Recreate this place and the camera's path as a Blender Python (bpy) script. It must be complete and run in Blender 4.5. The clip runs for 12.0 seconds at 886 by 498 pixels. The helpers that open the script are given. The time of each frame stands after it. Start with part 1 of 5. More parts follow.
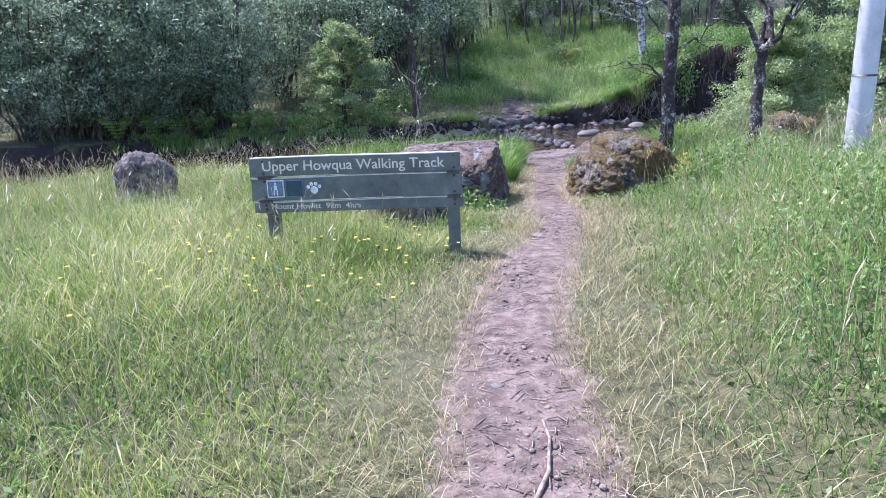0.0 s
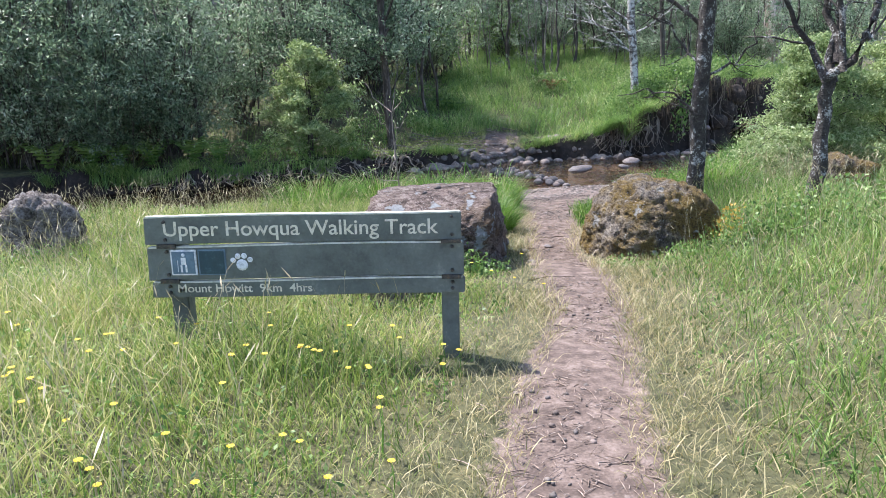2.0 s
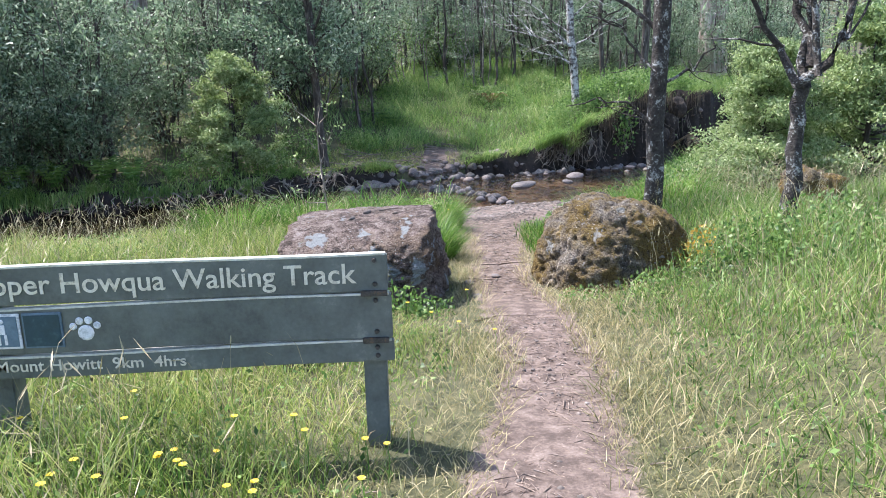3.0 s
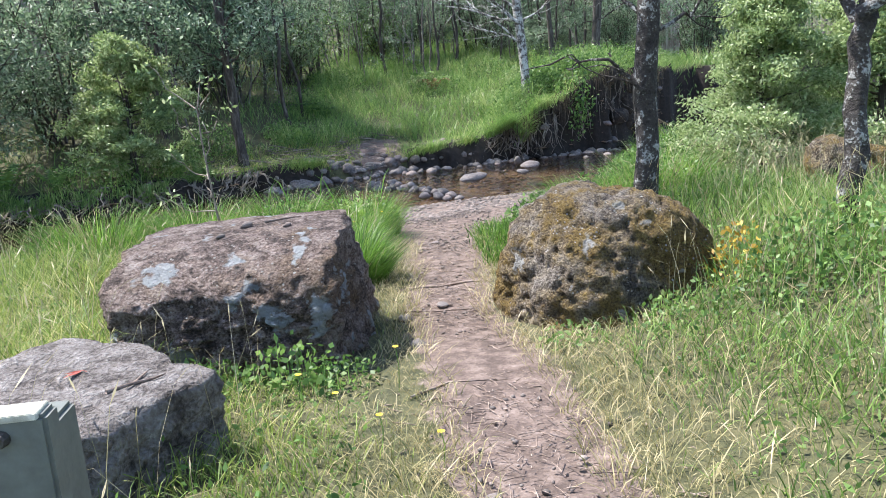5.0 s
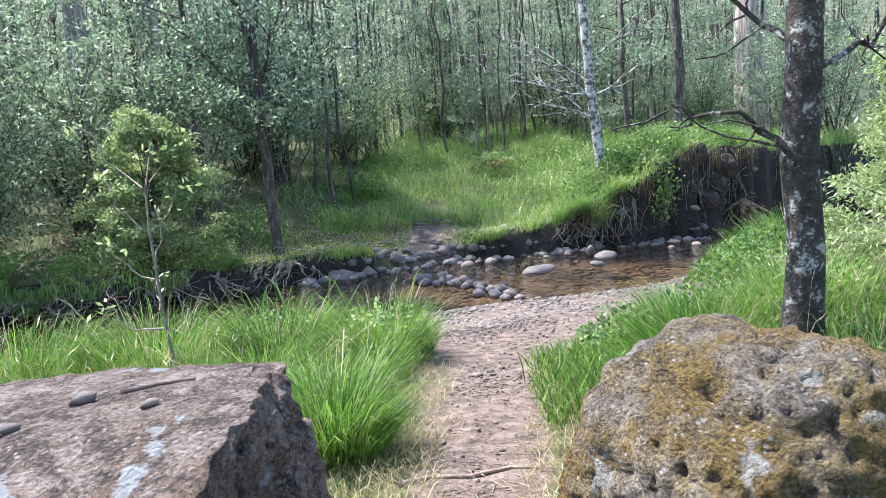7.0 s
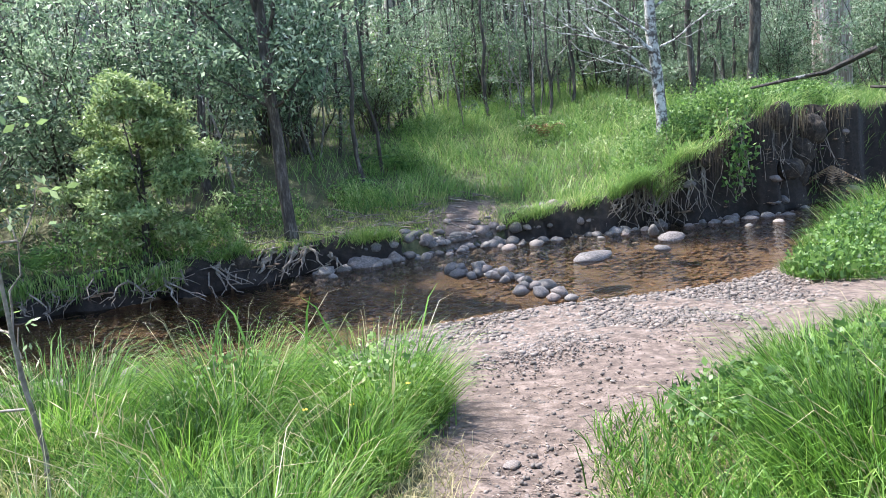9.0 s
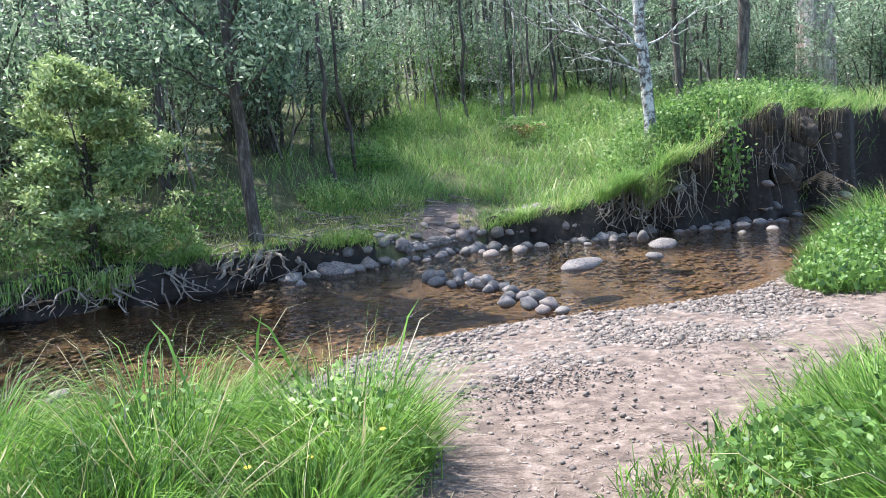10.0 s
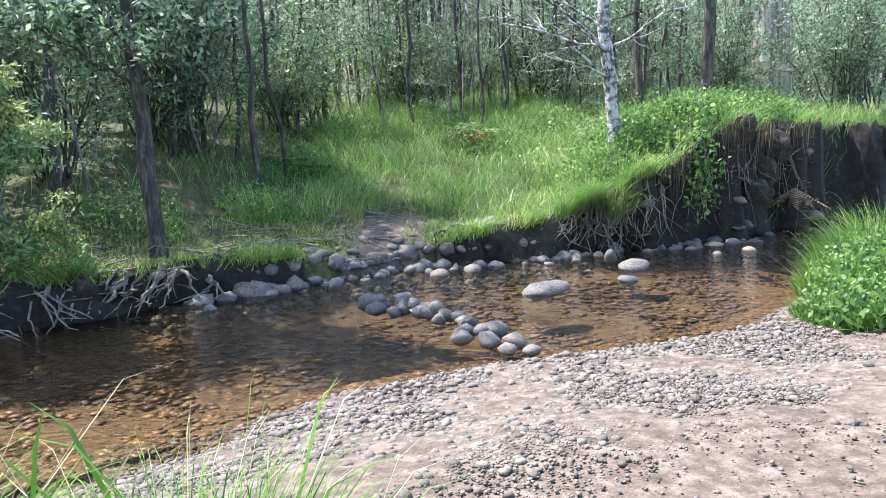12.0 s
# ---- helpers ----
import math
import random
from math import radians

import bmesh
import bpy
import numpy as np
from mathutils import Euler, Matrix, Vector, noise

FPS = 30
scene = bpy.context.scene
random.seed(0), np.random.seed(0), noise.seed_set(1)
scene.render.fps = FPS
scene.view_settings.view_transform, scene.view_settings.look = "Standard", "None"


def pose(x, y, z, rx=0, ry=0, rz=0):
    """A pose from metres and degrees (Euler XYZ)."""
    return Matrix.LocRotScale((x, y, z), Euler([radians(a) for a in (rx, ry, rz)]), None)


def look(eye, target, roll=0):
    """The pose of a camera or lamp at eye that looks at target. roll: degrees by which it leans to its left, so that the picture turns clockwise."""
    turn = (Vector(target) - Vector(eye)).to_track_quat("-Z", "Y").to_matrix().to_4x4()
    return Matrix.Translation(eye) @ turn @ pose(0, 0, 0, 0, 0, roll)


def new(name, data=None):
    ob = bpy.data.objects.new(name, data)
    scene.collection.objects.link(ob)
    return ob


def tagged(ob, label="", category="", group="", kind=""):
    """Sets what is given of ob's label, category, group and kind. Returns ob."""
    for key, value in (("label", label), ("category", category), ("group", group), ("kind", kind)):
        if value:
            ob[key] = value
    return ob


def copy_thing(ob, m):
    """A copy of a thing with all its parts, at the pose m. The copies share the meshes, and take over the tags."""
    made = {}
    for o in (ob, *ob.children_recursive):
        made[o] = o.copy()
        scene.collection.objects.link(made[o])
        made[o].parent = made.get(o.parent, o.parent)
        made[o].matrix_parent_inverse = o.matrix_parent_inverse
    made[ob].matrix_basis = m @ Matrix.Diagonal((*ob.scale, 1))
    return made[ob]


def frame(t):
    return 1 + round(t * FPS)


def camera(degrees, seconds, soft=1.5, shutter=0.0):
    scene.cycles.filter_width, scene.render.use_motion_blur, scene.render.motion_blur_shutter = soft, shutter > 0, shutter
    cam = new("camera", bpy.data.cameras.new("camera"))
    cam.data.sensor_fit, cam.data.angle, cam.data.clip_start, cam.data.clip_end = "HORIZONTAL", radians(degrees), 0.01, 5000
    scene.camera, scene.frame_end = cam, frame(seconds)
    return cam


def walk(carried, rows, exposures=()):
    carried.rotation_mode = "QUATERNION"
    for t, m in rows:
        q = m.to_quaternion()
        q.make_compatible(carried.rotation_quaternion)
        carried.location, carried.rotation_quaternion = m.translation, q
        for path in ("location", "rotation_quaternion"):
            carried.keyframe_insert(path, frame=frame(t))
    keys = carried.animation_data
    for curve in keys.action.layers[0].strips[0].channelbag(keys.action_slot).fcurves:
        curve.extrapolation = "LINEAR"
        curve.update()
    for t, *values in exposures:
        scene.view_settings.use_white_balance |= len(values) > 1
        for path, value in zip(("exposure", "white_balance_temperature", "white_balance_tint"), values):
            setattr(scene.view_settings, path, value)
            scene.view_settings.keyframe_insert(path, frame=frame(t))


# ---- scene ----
cam = camera(63.0, 12.0, soft=0.8)
PATH = [
    (0, (0.331, -0.337, 1.65), (0.17, 1.58, 1.103), -2.3),
    (0.5, (0.37, 0.201, 1.623), (0.199, 2.117, 1.078), -2.0),
    (1, (0.258, 0.731, 1.593), (0.088, 2.651, 1.061), -1.6),
    (1.5, (0.131, 1.218, 1.573), (-0.007, 3.149, 1.069), -1.3),
    (2, (0.061, 1.704, 1.528), (-0.021, 3.646, 1.055), -1.2),
    (2.5, (0.044, 2.214, 1.494), (0.043, 4.164, 1.05), -1.4),
    (3, (0.114, 2.735, 1.441), (0.193, 4.686, 1.006), -1.4),
    (3.5, (0.135, 3.172, 1.449), (0.285, 5.118, 1.013), -1.7),
    (3.7, (0.14, 3.37, 1.413), (0.316, 5.313, 0.975), -1.8),
    (5.3, (0.515, 5.123, 1.089), (0.718, 7.06, 0.636), -3.6),
    (5.5, (0.592, 5.344, 1.051), (0.777, 7.285, 0.606), -3.5),
    (6, (0.691, 5.846, 1.013), (0.828, 7.797, 0.591), -3.1),
    (6.5, (0.768, 6.36, 1.03), (0.868, 8.327, 0.683), -3.2),
    (7, (0.836, 6.889, 1.031), (0.87, 8.877, 0.813), -3.3),
    (7.2, (0.827, 7.109, 1.013), (0.841, 9.098, 0.8), -4.1),
    (8.8, (1.02, 8.569, 1.148), (0.92, 10.544, 0.849), -4.3),
    (9, (1.031, 8.76, 1.126), (0.931, 10.733, 0.816), -4.1),
    (9.5, (1.008, 9.137, 1.095), (0.925, 11.111, 0.784), -3.7),
    (10, (0.944, 9.57, 1.029), (0.916, 11.546, 0.725), -3.3),
    (10.5, (0.93, 9.973, 0.957), (0.925, 11.953, 0.673), -3.1),
    (11, (0.855, 10.428, 0.91), (0.895, 12.41, 0.647), -2.5),
    (11.5, (0.861, 10.801, 0.919), (0.947, 12.782, 0.653), -2.0),
    (12, (0.933, 11.116, 0.879), (1.067, 13.093, 0.602), -1.7),
]
walk(cam, [(t, look(eye, target, roll)) for t, eye, target, roll in PATH],
     [(0, 1.38, 5500, 28), (0.5, 1.27, 5900, 24), (1, 1.27, 6100, 18), (3, 1.4, 6100, 17), (5.5, 1.4, 6200, 14), (6.6, 1.65, 6100, 14), (8.5, 1.68, 6050, 13), (12, 1.82, 6050, 9)])

# ---- world, sun and exposure ----
SUN_TO = Vector((-0.5, 0.31, 1.0)).normalized()
world = bpy.data.worlds.new("sky_world")
scene.world = world
world.use_nodes = True
wn = world.node_tree
sky = wn.nodes.new("ShaderNodeTexSky")
sky.sky_type, sky.sun_disc = "NISHITA", False
sky.sun_elevation = math.asin(SUN_TO.z)
sky.sun_rotation = math.atan2(SUN_TO.x, SUN_TO.y)
wn.links.new(sky.outputs[0], wn.nodes["Background"].inputs[0])
wn.nodes["Background"].inputs[1].default_value = 0.15
sun_data = bpy.data.lights.new("sun", "SUN")
sun_data.energy, sun_data.angle, sun_data.color = 4.5, radians(0.6), (1.0, 0.95, 0.87)
sun = new("sun", sun_data)
sun.matrix_world = look((-20, 14, 40), Vector((-20, 14, 40)) - SUN_TO)

rnd = random.Random(7)
rng = np.random.default_rng(11)


# ---- materials ----
def socket(node, name, value):
    node.inputs[name].default_value = value


def ramp_of(nt, stops):
    r = nt.nodes.new("ShaderNodeValToRGB")
    el = r.color_ramp.elements
    while len(el) < len(stops):
        el.new(0.5)
    for e, (p, c) in zip(el, stops):
        e.position, e.color = p, (*c, 1)
    return r


def surface(name, stops, scale=4.0, rough=0.85, bump=0.3, fine=40.0, metallic=0.0, bump_dist=0.02, detail=8.0, grain=0.5, stretch=1.0):
    """A solid surface: broad colour from noise, fine grain mixed in, bump from both."""
    m = bpy.data.materials.new(name)
    m.use_nodes = True
    nt = m.node_tree
    L = nt.links.new
    b = nt.nodes["Principled BSDF"]
    co = nt.nodes.new("ShaderNodeTexCoord")
    n1 = nt.nodes.new("ShaderNodeTexNoise")
    socket(n1, "Scale", scale), socket(n1, "Detail", detail), socket(n1, "Roughness", 0.65)
    n2 = nt.nodes.new("ShaderNodeTexNoise")
    socket(n2, "Scale", fine), socket(n2, "Detail", 4.0)
    mp = nt.nodes.new("ShaderNodeMapping")
    mp.inputs["Scale"].default_value = (1, 1, stretch)
    L(co.outputs["Object"], mp.inputs[0]), L(mp.outputs[0], n1.inputs["Vector"]), L(mp.outputs[0], n2.inputs["Vector"])
    mx = nt.nodes.new("ShaderNodeMath")
    mx.operation = "MULTIPLY_ADD"
    L(n2.outputs[0], mx.inputs[0])
    mx.inputs[1].default_value = grain
    ad = nt.nodes.new("ShaderNodeMath")
    ad.operation = "MULTIPLY_ADD"
    L(n1.outputs[0], ad.inputs[0])
    ad.inputs[1].default_value, ad.inputs[2].default_value = 2.1, -0.55 - 0.5 * grain
    L(ad.outputs[0], mx.inputs[2])
    r = ramp_of(nt, stops)
    L(mx.outputs[0], r.inputs[0])
    colour = r.outputs[0]
    L(colour, b.inputs["Base Color"])
    socket(b, "Roughness", rough), socket(b, "Metallic", metallic)
    bp = nt.nodes.new("ShaderNodeBump")
    socket(bp, "Strength", bump), socket(bp, "Distance", bump_dist)
    L(mx.outputs[0], bp.inputs["Height"]), L(bp.outputs[0], b.inputs["Normal"])
    return m


def leafy(name, stops, translucent=0.4, rough=0.5, patch=0.6):
    """Thin leaves and blades: each island takes its own colour, drifting in broad patches, and lets light through."""
    m = bpy.data.materials.new(name)
    m.use_nodes = True
    nt = m.node_tree
    L = nt.links.new
    b = nt.nodes["Principled BSDF"]
    g = nt.nodes.new("ShaderNodeNewGeometry")
    n1 = nt.nodes.new("ShaderNodeTexNoise")
    socket(n1, "Scale", patch), socket(n1, "Detail", 3.0)
    L(g.outputs["Position"], n1.inputs["Vector"])
    a = nt.nodes.new("ShaderNodeMath")
    a.operation = "MULTIPLY_ADD"
    L(n1.outputs[0], a.inputs[0])
    a.inputs[1].default_value, a.inputs[2].default_value = 1.3, -0.6
    c = nt.nodes.new("ShaderNodeMath")
    c.operation = "MULTIPLY_ADD"
    L(g.outputs["Random Per Island"], c.inputs[0])
    c.inputs[1].default_value = 0.85
    L(a.outputs[0], c.inputs[2])
    r = ramp_of(nt, stops)
    L(c.outputs[0], r.inputs[0])
    L(r.outputs[0], b.inputs["Base Color"])
    socket(b, "Roughness", rough)
    t = nt.nodes.new("ShaderNodeBsdfTranslucent")
    L(r.outputs[0], t.inputs[0])
    mx = nt.nodes.new("ShaderNodeMixShader")
    mx.inputs[0].default_value = translucent
    L(b.outputs[0], mx.inputs[1]), L(t.outputs[0], mx.inputs[2])
    L(mx.outputs[0], nt.nodes["Material Output"].inputs[0])
    return m


def stone_mat(name, stops, rough=0.75):
    """River stones: each takes its own shade, with mottled grain."""
    m = surface(name, stops, 9.0, rough, 0.25, 90.0, bump_dist=0.006)
    nt = m.node_tree
    L = nt.links.new
    oi = nt.nodes.new("ShaderNodeObjectInfo")
    g = nt.nodes.new("ShaderNodeNewGeometry")
    ad = nt.nodes.new("ShaderNodeMath")
    L(oi.outputs["Random"], ad.inputs[0]), L(g.outputs["Random Per Island"], ad.inputs[1])
    fr = nt.nodes.new("ShaderNodeMath")
    fr.operation = "FRACT"
    L(ad.outputs[0], fr.inputs[0])
    r = ramp_of(nt, [(0.0, (0.62, 0.6, 0.58)), (0.5, (0.95, 0.9, 0.88)), (0.8, (1.15, 0.98, 0.9)), (1.0, (1.4, 1.36, 1.3))])
    L(fr.outputs[0], r.inputs[0])
    mu = nt.nodes.new("ShaderNodeMix")
    mu.data_type, mu.blend_type = "RGBA", "MULTIPLY"
    mu.inputs[0].default_value = 1.0
    b = nt.nodes["Principled BSDF"]
    old = b.inputs["Base Color"].links[0].from_socket
    L(old, mu.inputs[6]), L(r.outputs[0], mu.inputs[7]), L(mu.outputs[2], b.inputs["Base Color"])
    return m


def rock_mat(name, stops, lichen, crust, specks, crust_at=(0.52, 0.6), bare=0.585):
    """Weathered stone: pitted grain with shade painted into its pits, broad crust of moss or rust, sharp-edged pale
    lichen and small specks.
    """
    m = bpy.data.materials.new(name)
    m.use_nodes = True
    nt = m.node_tree
    L = nt.links.new
    b = nt.nodes["Principled BSDF"]
    co = nt.nodes.new("ShaderNodeTexCoord").outputs["Object"]

    def noise_of(scale, detail, rough=0.6, warp=0.0):
        n = nt.nodes.new("ShaderNodeTexNoise")
        socket(n, "Scale", scale), socket(n, "Detail", detail), socket(n, "Roughness", rough), socket(n, "Distortion", warp)
        L(co, n.inputs["Vector"])
        return n.outputs[0]

    def calc(op, a, c):
        o = nt.nodes.new("ShaderNodeMath")
        o.operation = op
        for k, q in enumerate((a, c)):
            if isinstance(q, float):
                o.inputs[k].default_value = q
            else:
                L(q, o.inputs[k])
        return o.outputs[0]

    def mask(value, lo, hi, low=(0, 0, 0), high=(1, 1, 1)):
        r = ramp_of(nt, [(lo, low), (hi, high)])
        L(value, r.inputs[0])
        return r.outputs[0]

    def over(under, fac, c):
        mx = nt.nodes.new("ShaderNodeMix")
        mx.data_type = "RGBA"
        L(fac, mx.inputs[0]), L(under, mx.inputs[6])
        if isinstance(c, tuple):
            mx.inputs[7].default_value = (*c, 1)
        else:
            L(c, mx.inputs[7])
        return mx.outputs[2]

    vo = nt.nodes.new("ShaderNodeTexVoronoi")
    socket(vo, "Scale", 34.0)
    L(co, vo.inputs["Vector"])
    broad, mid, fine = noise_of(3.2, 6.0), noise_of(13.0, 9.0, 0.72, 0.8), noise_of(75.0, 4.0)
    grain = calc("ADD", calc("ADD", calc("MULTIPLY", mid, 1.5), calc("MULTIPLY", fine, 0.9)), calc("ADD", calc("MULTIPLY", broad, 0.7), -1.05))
    # the grain is also the bump height, so its low pits are painted shade-dark
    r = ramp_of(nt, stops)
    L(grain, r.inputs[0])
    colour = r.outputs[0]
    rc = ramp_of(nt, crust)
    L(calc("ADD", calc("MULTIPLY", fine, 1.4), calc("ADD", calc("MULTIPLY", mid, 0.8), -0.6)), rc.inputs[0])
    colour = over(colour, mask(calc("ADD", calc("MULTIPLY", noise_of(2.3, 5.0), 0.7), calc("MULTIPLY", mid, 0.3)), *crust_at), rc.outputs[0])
    colour = over(colour, mask(calc("ADD", calc("MULTIPLY", noise_of(4.4, 3.0, 0.5), 0.8), calc("MULTIPLY", mid, 0.2)), bare, bare + 0.03), lichen)
    colour = over(colour, mask(calc("ADD", vo.outputs["Distance"], calc("MULTIPLY", noise_of(7.0, 3.0), 1.2)), 0.62, 0.74, (1, 1, 1), (0, 0, 0)), specks)
    L(colour, b.inputs["Base Color"])
    socket(b, "Roughness", 0.95)
    bp = nt.nodes.new("ShaderNodeBump")
    socket(bp, "Strength", 1.0), socket(bp, "Distance", 0.1)
    L(calc("ADD", grain, calc("MULTIPLY", vo.outputs["Distance"], 0.35)), bp.inputs["Height"]), L(bp.outputs[0], b.inputs["Normal"])
    return m


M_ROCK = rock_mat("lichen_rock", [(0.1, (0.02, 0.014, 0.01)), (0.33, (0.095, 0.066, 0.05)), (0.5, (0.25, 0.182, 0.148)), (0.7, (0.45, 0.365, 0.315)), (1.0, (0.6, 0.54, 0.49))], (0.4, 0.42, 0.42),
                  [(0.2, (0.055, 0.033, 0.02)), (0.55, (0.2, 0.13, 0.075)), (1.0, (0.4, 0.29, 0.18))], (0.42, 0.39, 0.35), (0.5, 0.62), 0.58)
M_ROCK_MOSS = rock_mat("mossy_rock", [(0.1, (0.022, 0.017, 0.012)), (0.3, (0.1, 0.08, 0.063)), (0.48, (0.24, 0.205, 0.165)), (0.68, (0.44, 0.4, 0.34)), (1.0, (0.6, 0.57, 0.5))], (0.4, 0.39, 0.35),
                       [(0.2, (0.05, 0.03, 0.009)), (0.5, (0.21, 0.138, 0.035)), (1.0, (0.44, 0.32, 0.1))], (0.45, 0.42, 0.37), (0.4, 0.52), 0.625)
M_SLAB = surface("pale_cut_rock", [(0.0, (0.02, 0.016, 0.013)), (0.3, (0.1, 0.084, 0.073)), (0.5, (0.19, 0.168, 0.15)), (0.75, (0.27, 0.25, 0.23)), (1.0, (0.4, 0.38, 0.35))], 9.0, 0.95, 1.0, 55.0, bump_dist=0.05, grain=1.0)
M_WOOD_PAINT = surface("grey_green_paint", [(0.0, (0.06, 0.066, 0.058)), (0.4, (0.105, 0.117, 0.102)), (0.7, (0.135, 0.15, 0.132)), (1.0, (0.24, 0.25, 0.21))], 5.0, 0.6, 0.3, 70.0, bump_dist=0.004)
M_SUNLIT_EDGE = surface("sunlit_board_edge", [(0.0, (0.3, 0.3, 0.24)), (0.5, (0.55, 0.55, 0.46)), (1.0, (0.7, 0.7, 0.62))], 14.0, 0.85, 0.4, 70.0)
M_LETTER = surface("cream_letter_paint", [(0.0, (0.3, 0.27, 0.2)), (0.4, (0.62, 0.58, 0.45)), (1.0, (0.75, 0.72, 0.6))], 30.0, 0.7, 0.2, 120.0)
M_STEEL = surface("rusty_dark_steel", [(0.0, (0.03, 0.028, 0.025)), (0.6, (0.09, 0.085, 0.08)), (1.0, (0.2, 0.13, 0.08))], 30.0, 0.55, 0.2, 120.0, metallic=0.7)
M_BLUE = surface("faded_blue_plate", [(0.0, (0.06, 0.1, 0.14)), (1.0, (0.16, 0.24, 0.3))], 12.0, 0.5, 0.05, 80.0)
M_TEAL = surface("dark_teal_plate", [(0.0, (0.012, 0.035, 0.05)), (0.6, (0.02, 0.055, 0.075)), (1.0, (0.06, 0.12, 0.14))], 14.0, 0.4, 0.05, 80.0)
M_WHITE = surface("worn_white_paint", [(0.0, (0.35, 0.37, 0.38)), (0.5, (0.68, 0.69, 0.69)), (1.0, (0.8, 0.8, 0.8))], 40.0, 0.7, 0.1, 160.0)
M_BARK = surface("lichen_bark", [(0.0, (0.01, 0.008, 0.007)), (0.5, (0.045, 0.038, 0.032)), (0.64, (0.075, 0.067, 0.058)), (0.7, (0.24, 0.24, 0.22)), (1.0, (0.46, 0.46, 0.43))], 9.0, 0.95, 0.9, 55.0, grain=0.9, bump_dist=0.03)
M_BARK_PALE = surface("pale_lichen_bark", [(0.0, (0.02, 0.018, 0.016)), (0.42, (0.1, 0.09, 0.08)), (0.55, (0.4, 0.4, 0.37)), (1.0, (0.6, 0.6, 0.56))], 8.0, 0.9, 0.7, 40.0)
M_BARK_DARK = surface("dark_bark", [(0.0, (0.02, 0.016, 0.013)), (0.5, (0.06, 0.05, 0.042)), (1.0, (0.2, 0.18, 0.155))], 16.0, 0.95, 0.9, 60.0, stretch=0.2, grain=0.8)
M_BARK_MID = surface("grey_sapling_bark", [(0.0, (0.05, 0.04, 0.034)), (0.45, (0.15, 0.13, 0.115)), (0.7, (0.28, 0.26, 0.235)), (1.0, (0.42, 0.4, 0.37))], 9.0, 0.9, 0.6, 50.0)
M_BARK_GUM = surface("smooth_gum_bark", [(0.0, (0.09, 0.06, 0.045)), (0.4, (0.22, 0.17, 0.14)), (0.65, (0.4, 0.36, 0.33)), (1.0, (0.56, 0.54, 0.52))], 7.0, 0.8, 0.6, 30.0, stretch=0.09, grain=0.8)
M_ROOT = surface("bleached_root", [(0.0, (0.06, 0.045, 0.035)), (0.5, (0.2, 0.165, 0.13)), (1.0, (0.42, 0.38, 0.33))], 12.0, 0.9, 0.5, 60.0)
M_TWIG = surface("dry_twig", [(0.0, (0.08, 0.055, 0.04)), (0.5, (0.24, 0.18, 0.14)), (1.0, (0.45, 0.38, 0.32))], 20.0, 0.9, 0.3, 90.0)
M_POLE = surface("galvanised_pole", [(0.0, (0.36, 0.37, 0.38)), (0.5, (0.48, 0.49, 0.5)), (1.0, (0.58, 0.59, 0.6))], 4.0, 0.55, 0.1, 50.0, metallic=0.3)
M_STONE = stone_mat("river_stone", [(0.0, (0.032, 0.029, 0.027)), (0.4, (0.11, 0.101, 0.095)), (0.6, (0.19, 0.176, 0.165)), (1.0, (0.32, 0.3, 0.28))])
M_PEBBLE = stone_mat("pale_pebble", [(0.0, (0.05, 0.044, 0.038)), (0.4, (0.135, 0.119, 0.106)), (0.6, (0.19, 0.169, 0.152)), (1.0, (0.3, 0.274, 0.25))], 0.85)
M_BEDSTONE = stone_mat("wet_brown_stone", [(0.0, (0.06, 0.037, 0.02)), (0.4, (0.13, 0.08, 0.042)), (0.6, (0.18, 0.115, 0.065)), (1.0, (0.27, 0.2, 0.13))], 0.5)

G_GREEN = leafy("meadow_grass", [(0.0, (0.06, 0.115, 0.02)), (0.3, (0.175, 0.27, 0.05)), (0.6, (0.32, 0.4, 0.1)), (0.85, (0.5, 0.48, 0.19)), (1.0, (0.714, 0.629, 0.340))], 0.4)
G_BANK = leafy("bank_grass", [(0.0, (0.045, 0.1, 0.018)), (0.35, (0.13, 0.235, 0.045)), (0.7, (0.23, 0.35, 0.08)), (0.92, (0.36, 0.42, 0.14)), (1.0, (0.5, 0.46, 0.22))], 0.4)
G_DRY = leafy("dry_grass", [(0.0, (0.149, 0.172, 0.057)), (0.35, (0.345, 0.310, 0.138)), (0.7, (0.506, 0.425, 0.230)), (1.0, (0.667, 0.575, 0.368))], 0.3)
G_STALK = leafy("seed_stalks", [(0.0, (0.2, 0.19, 0.08)), (0.5, (0.38, 0.33, 0.18)), (1.0, (0.58, 0.5, 0.33))], 0.25)
G_LUSH = leafy("lush_grass", [(0.0, (0.03, 0.075, 0.01)), (0.35, (0.085, 0.19, 0.025)), (0.7, (0.17, 0.32, 0.045)), (1.0, (0.33, 0.45, 0.115))], 0.45, patch=1.6)
G_FAR = leafy("far_bank_grass", [(0.0, (0.085, 0.178, 0.043)), (0.4, (0.170, 0.306, 0.068)), (0.75, (0.289, 0.425, 0.119)), (1.0, (0.544, 0.578, 0.255))], 0.4, patch=0.9)
L_GREY = leafy("wattle_leaves", [(0.0, (0.045, 0.085, 0.045)), (0.3, (0.125, 0.195, 0.108)), (0.6, (0.235, 0.325, 0.195)), (0.85, (0.37, 0.455, 0.315)), (1.0, (0.5, 0.56, 0.44))], 0.55, 0.4)
# paler than the wattle leaves: distant light and haze put into the colour
L_HILL_LIT = leafy("lightened_hillside_leaves", [(0.0, (0.14, 0.2, 0.13)), (0.5, (0.3, 0.37, 0.26)), (1.0, (0.5, 0.55, 0.44))], 0.5, 0.45)
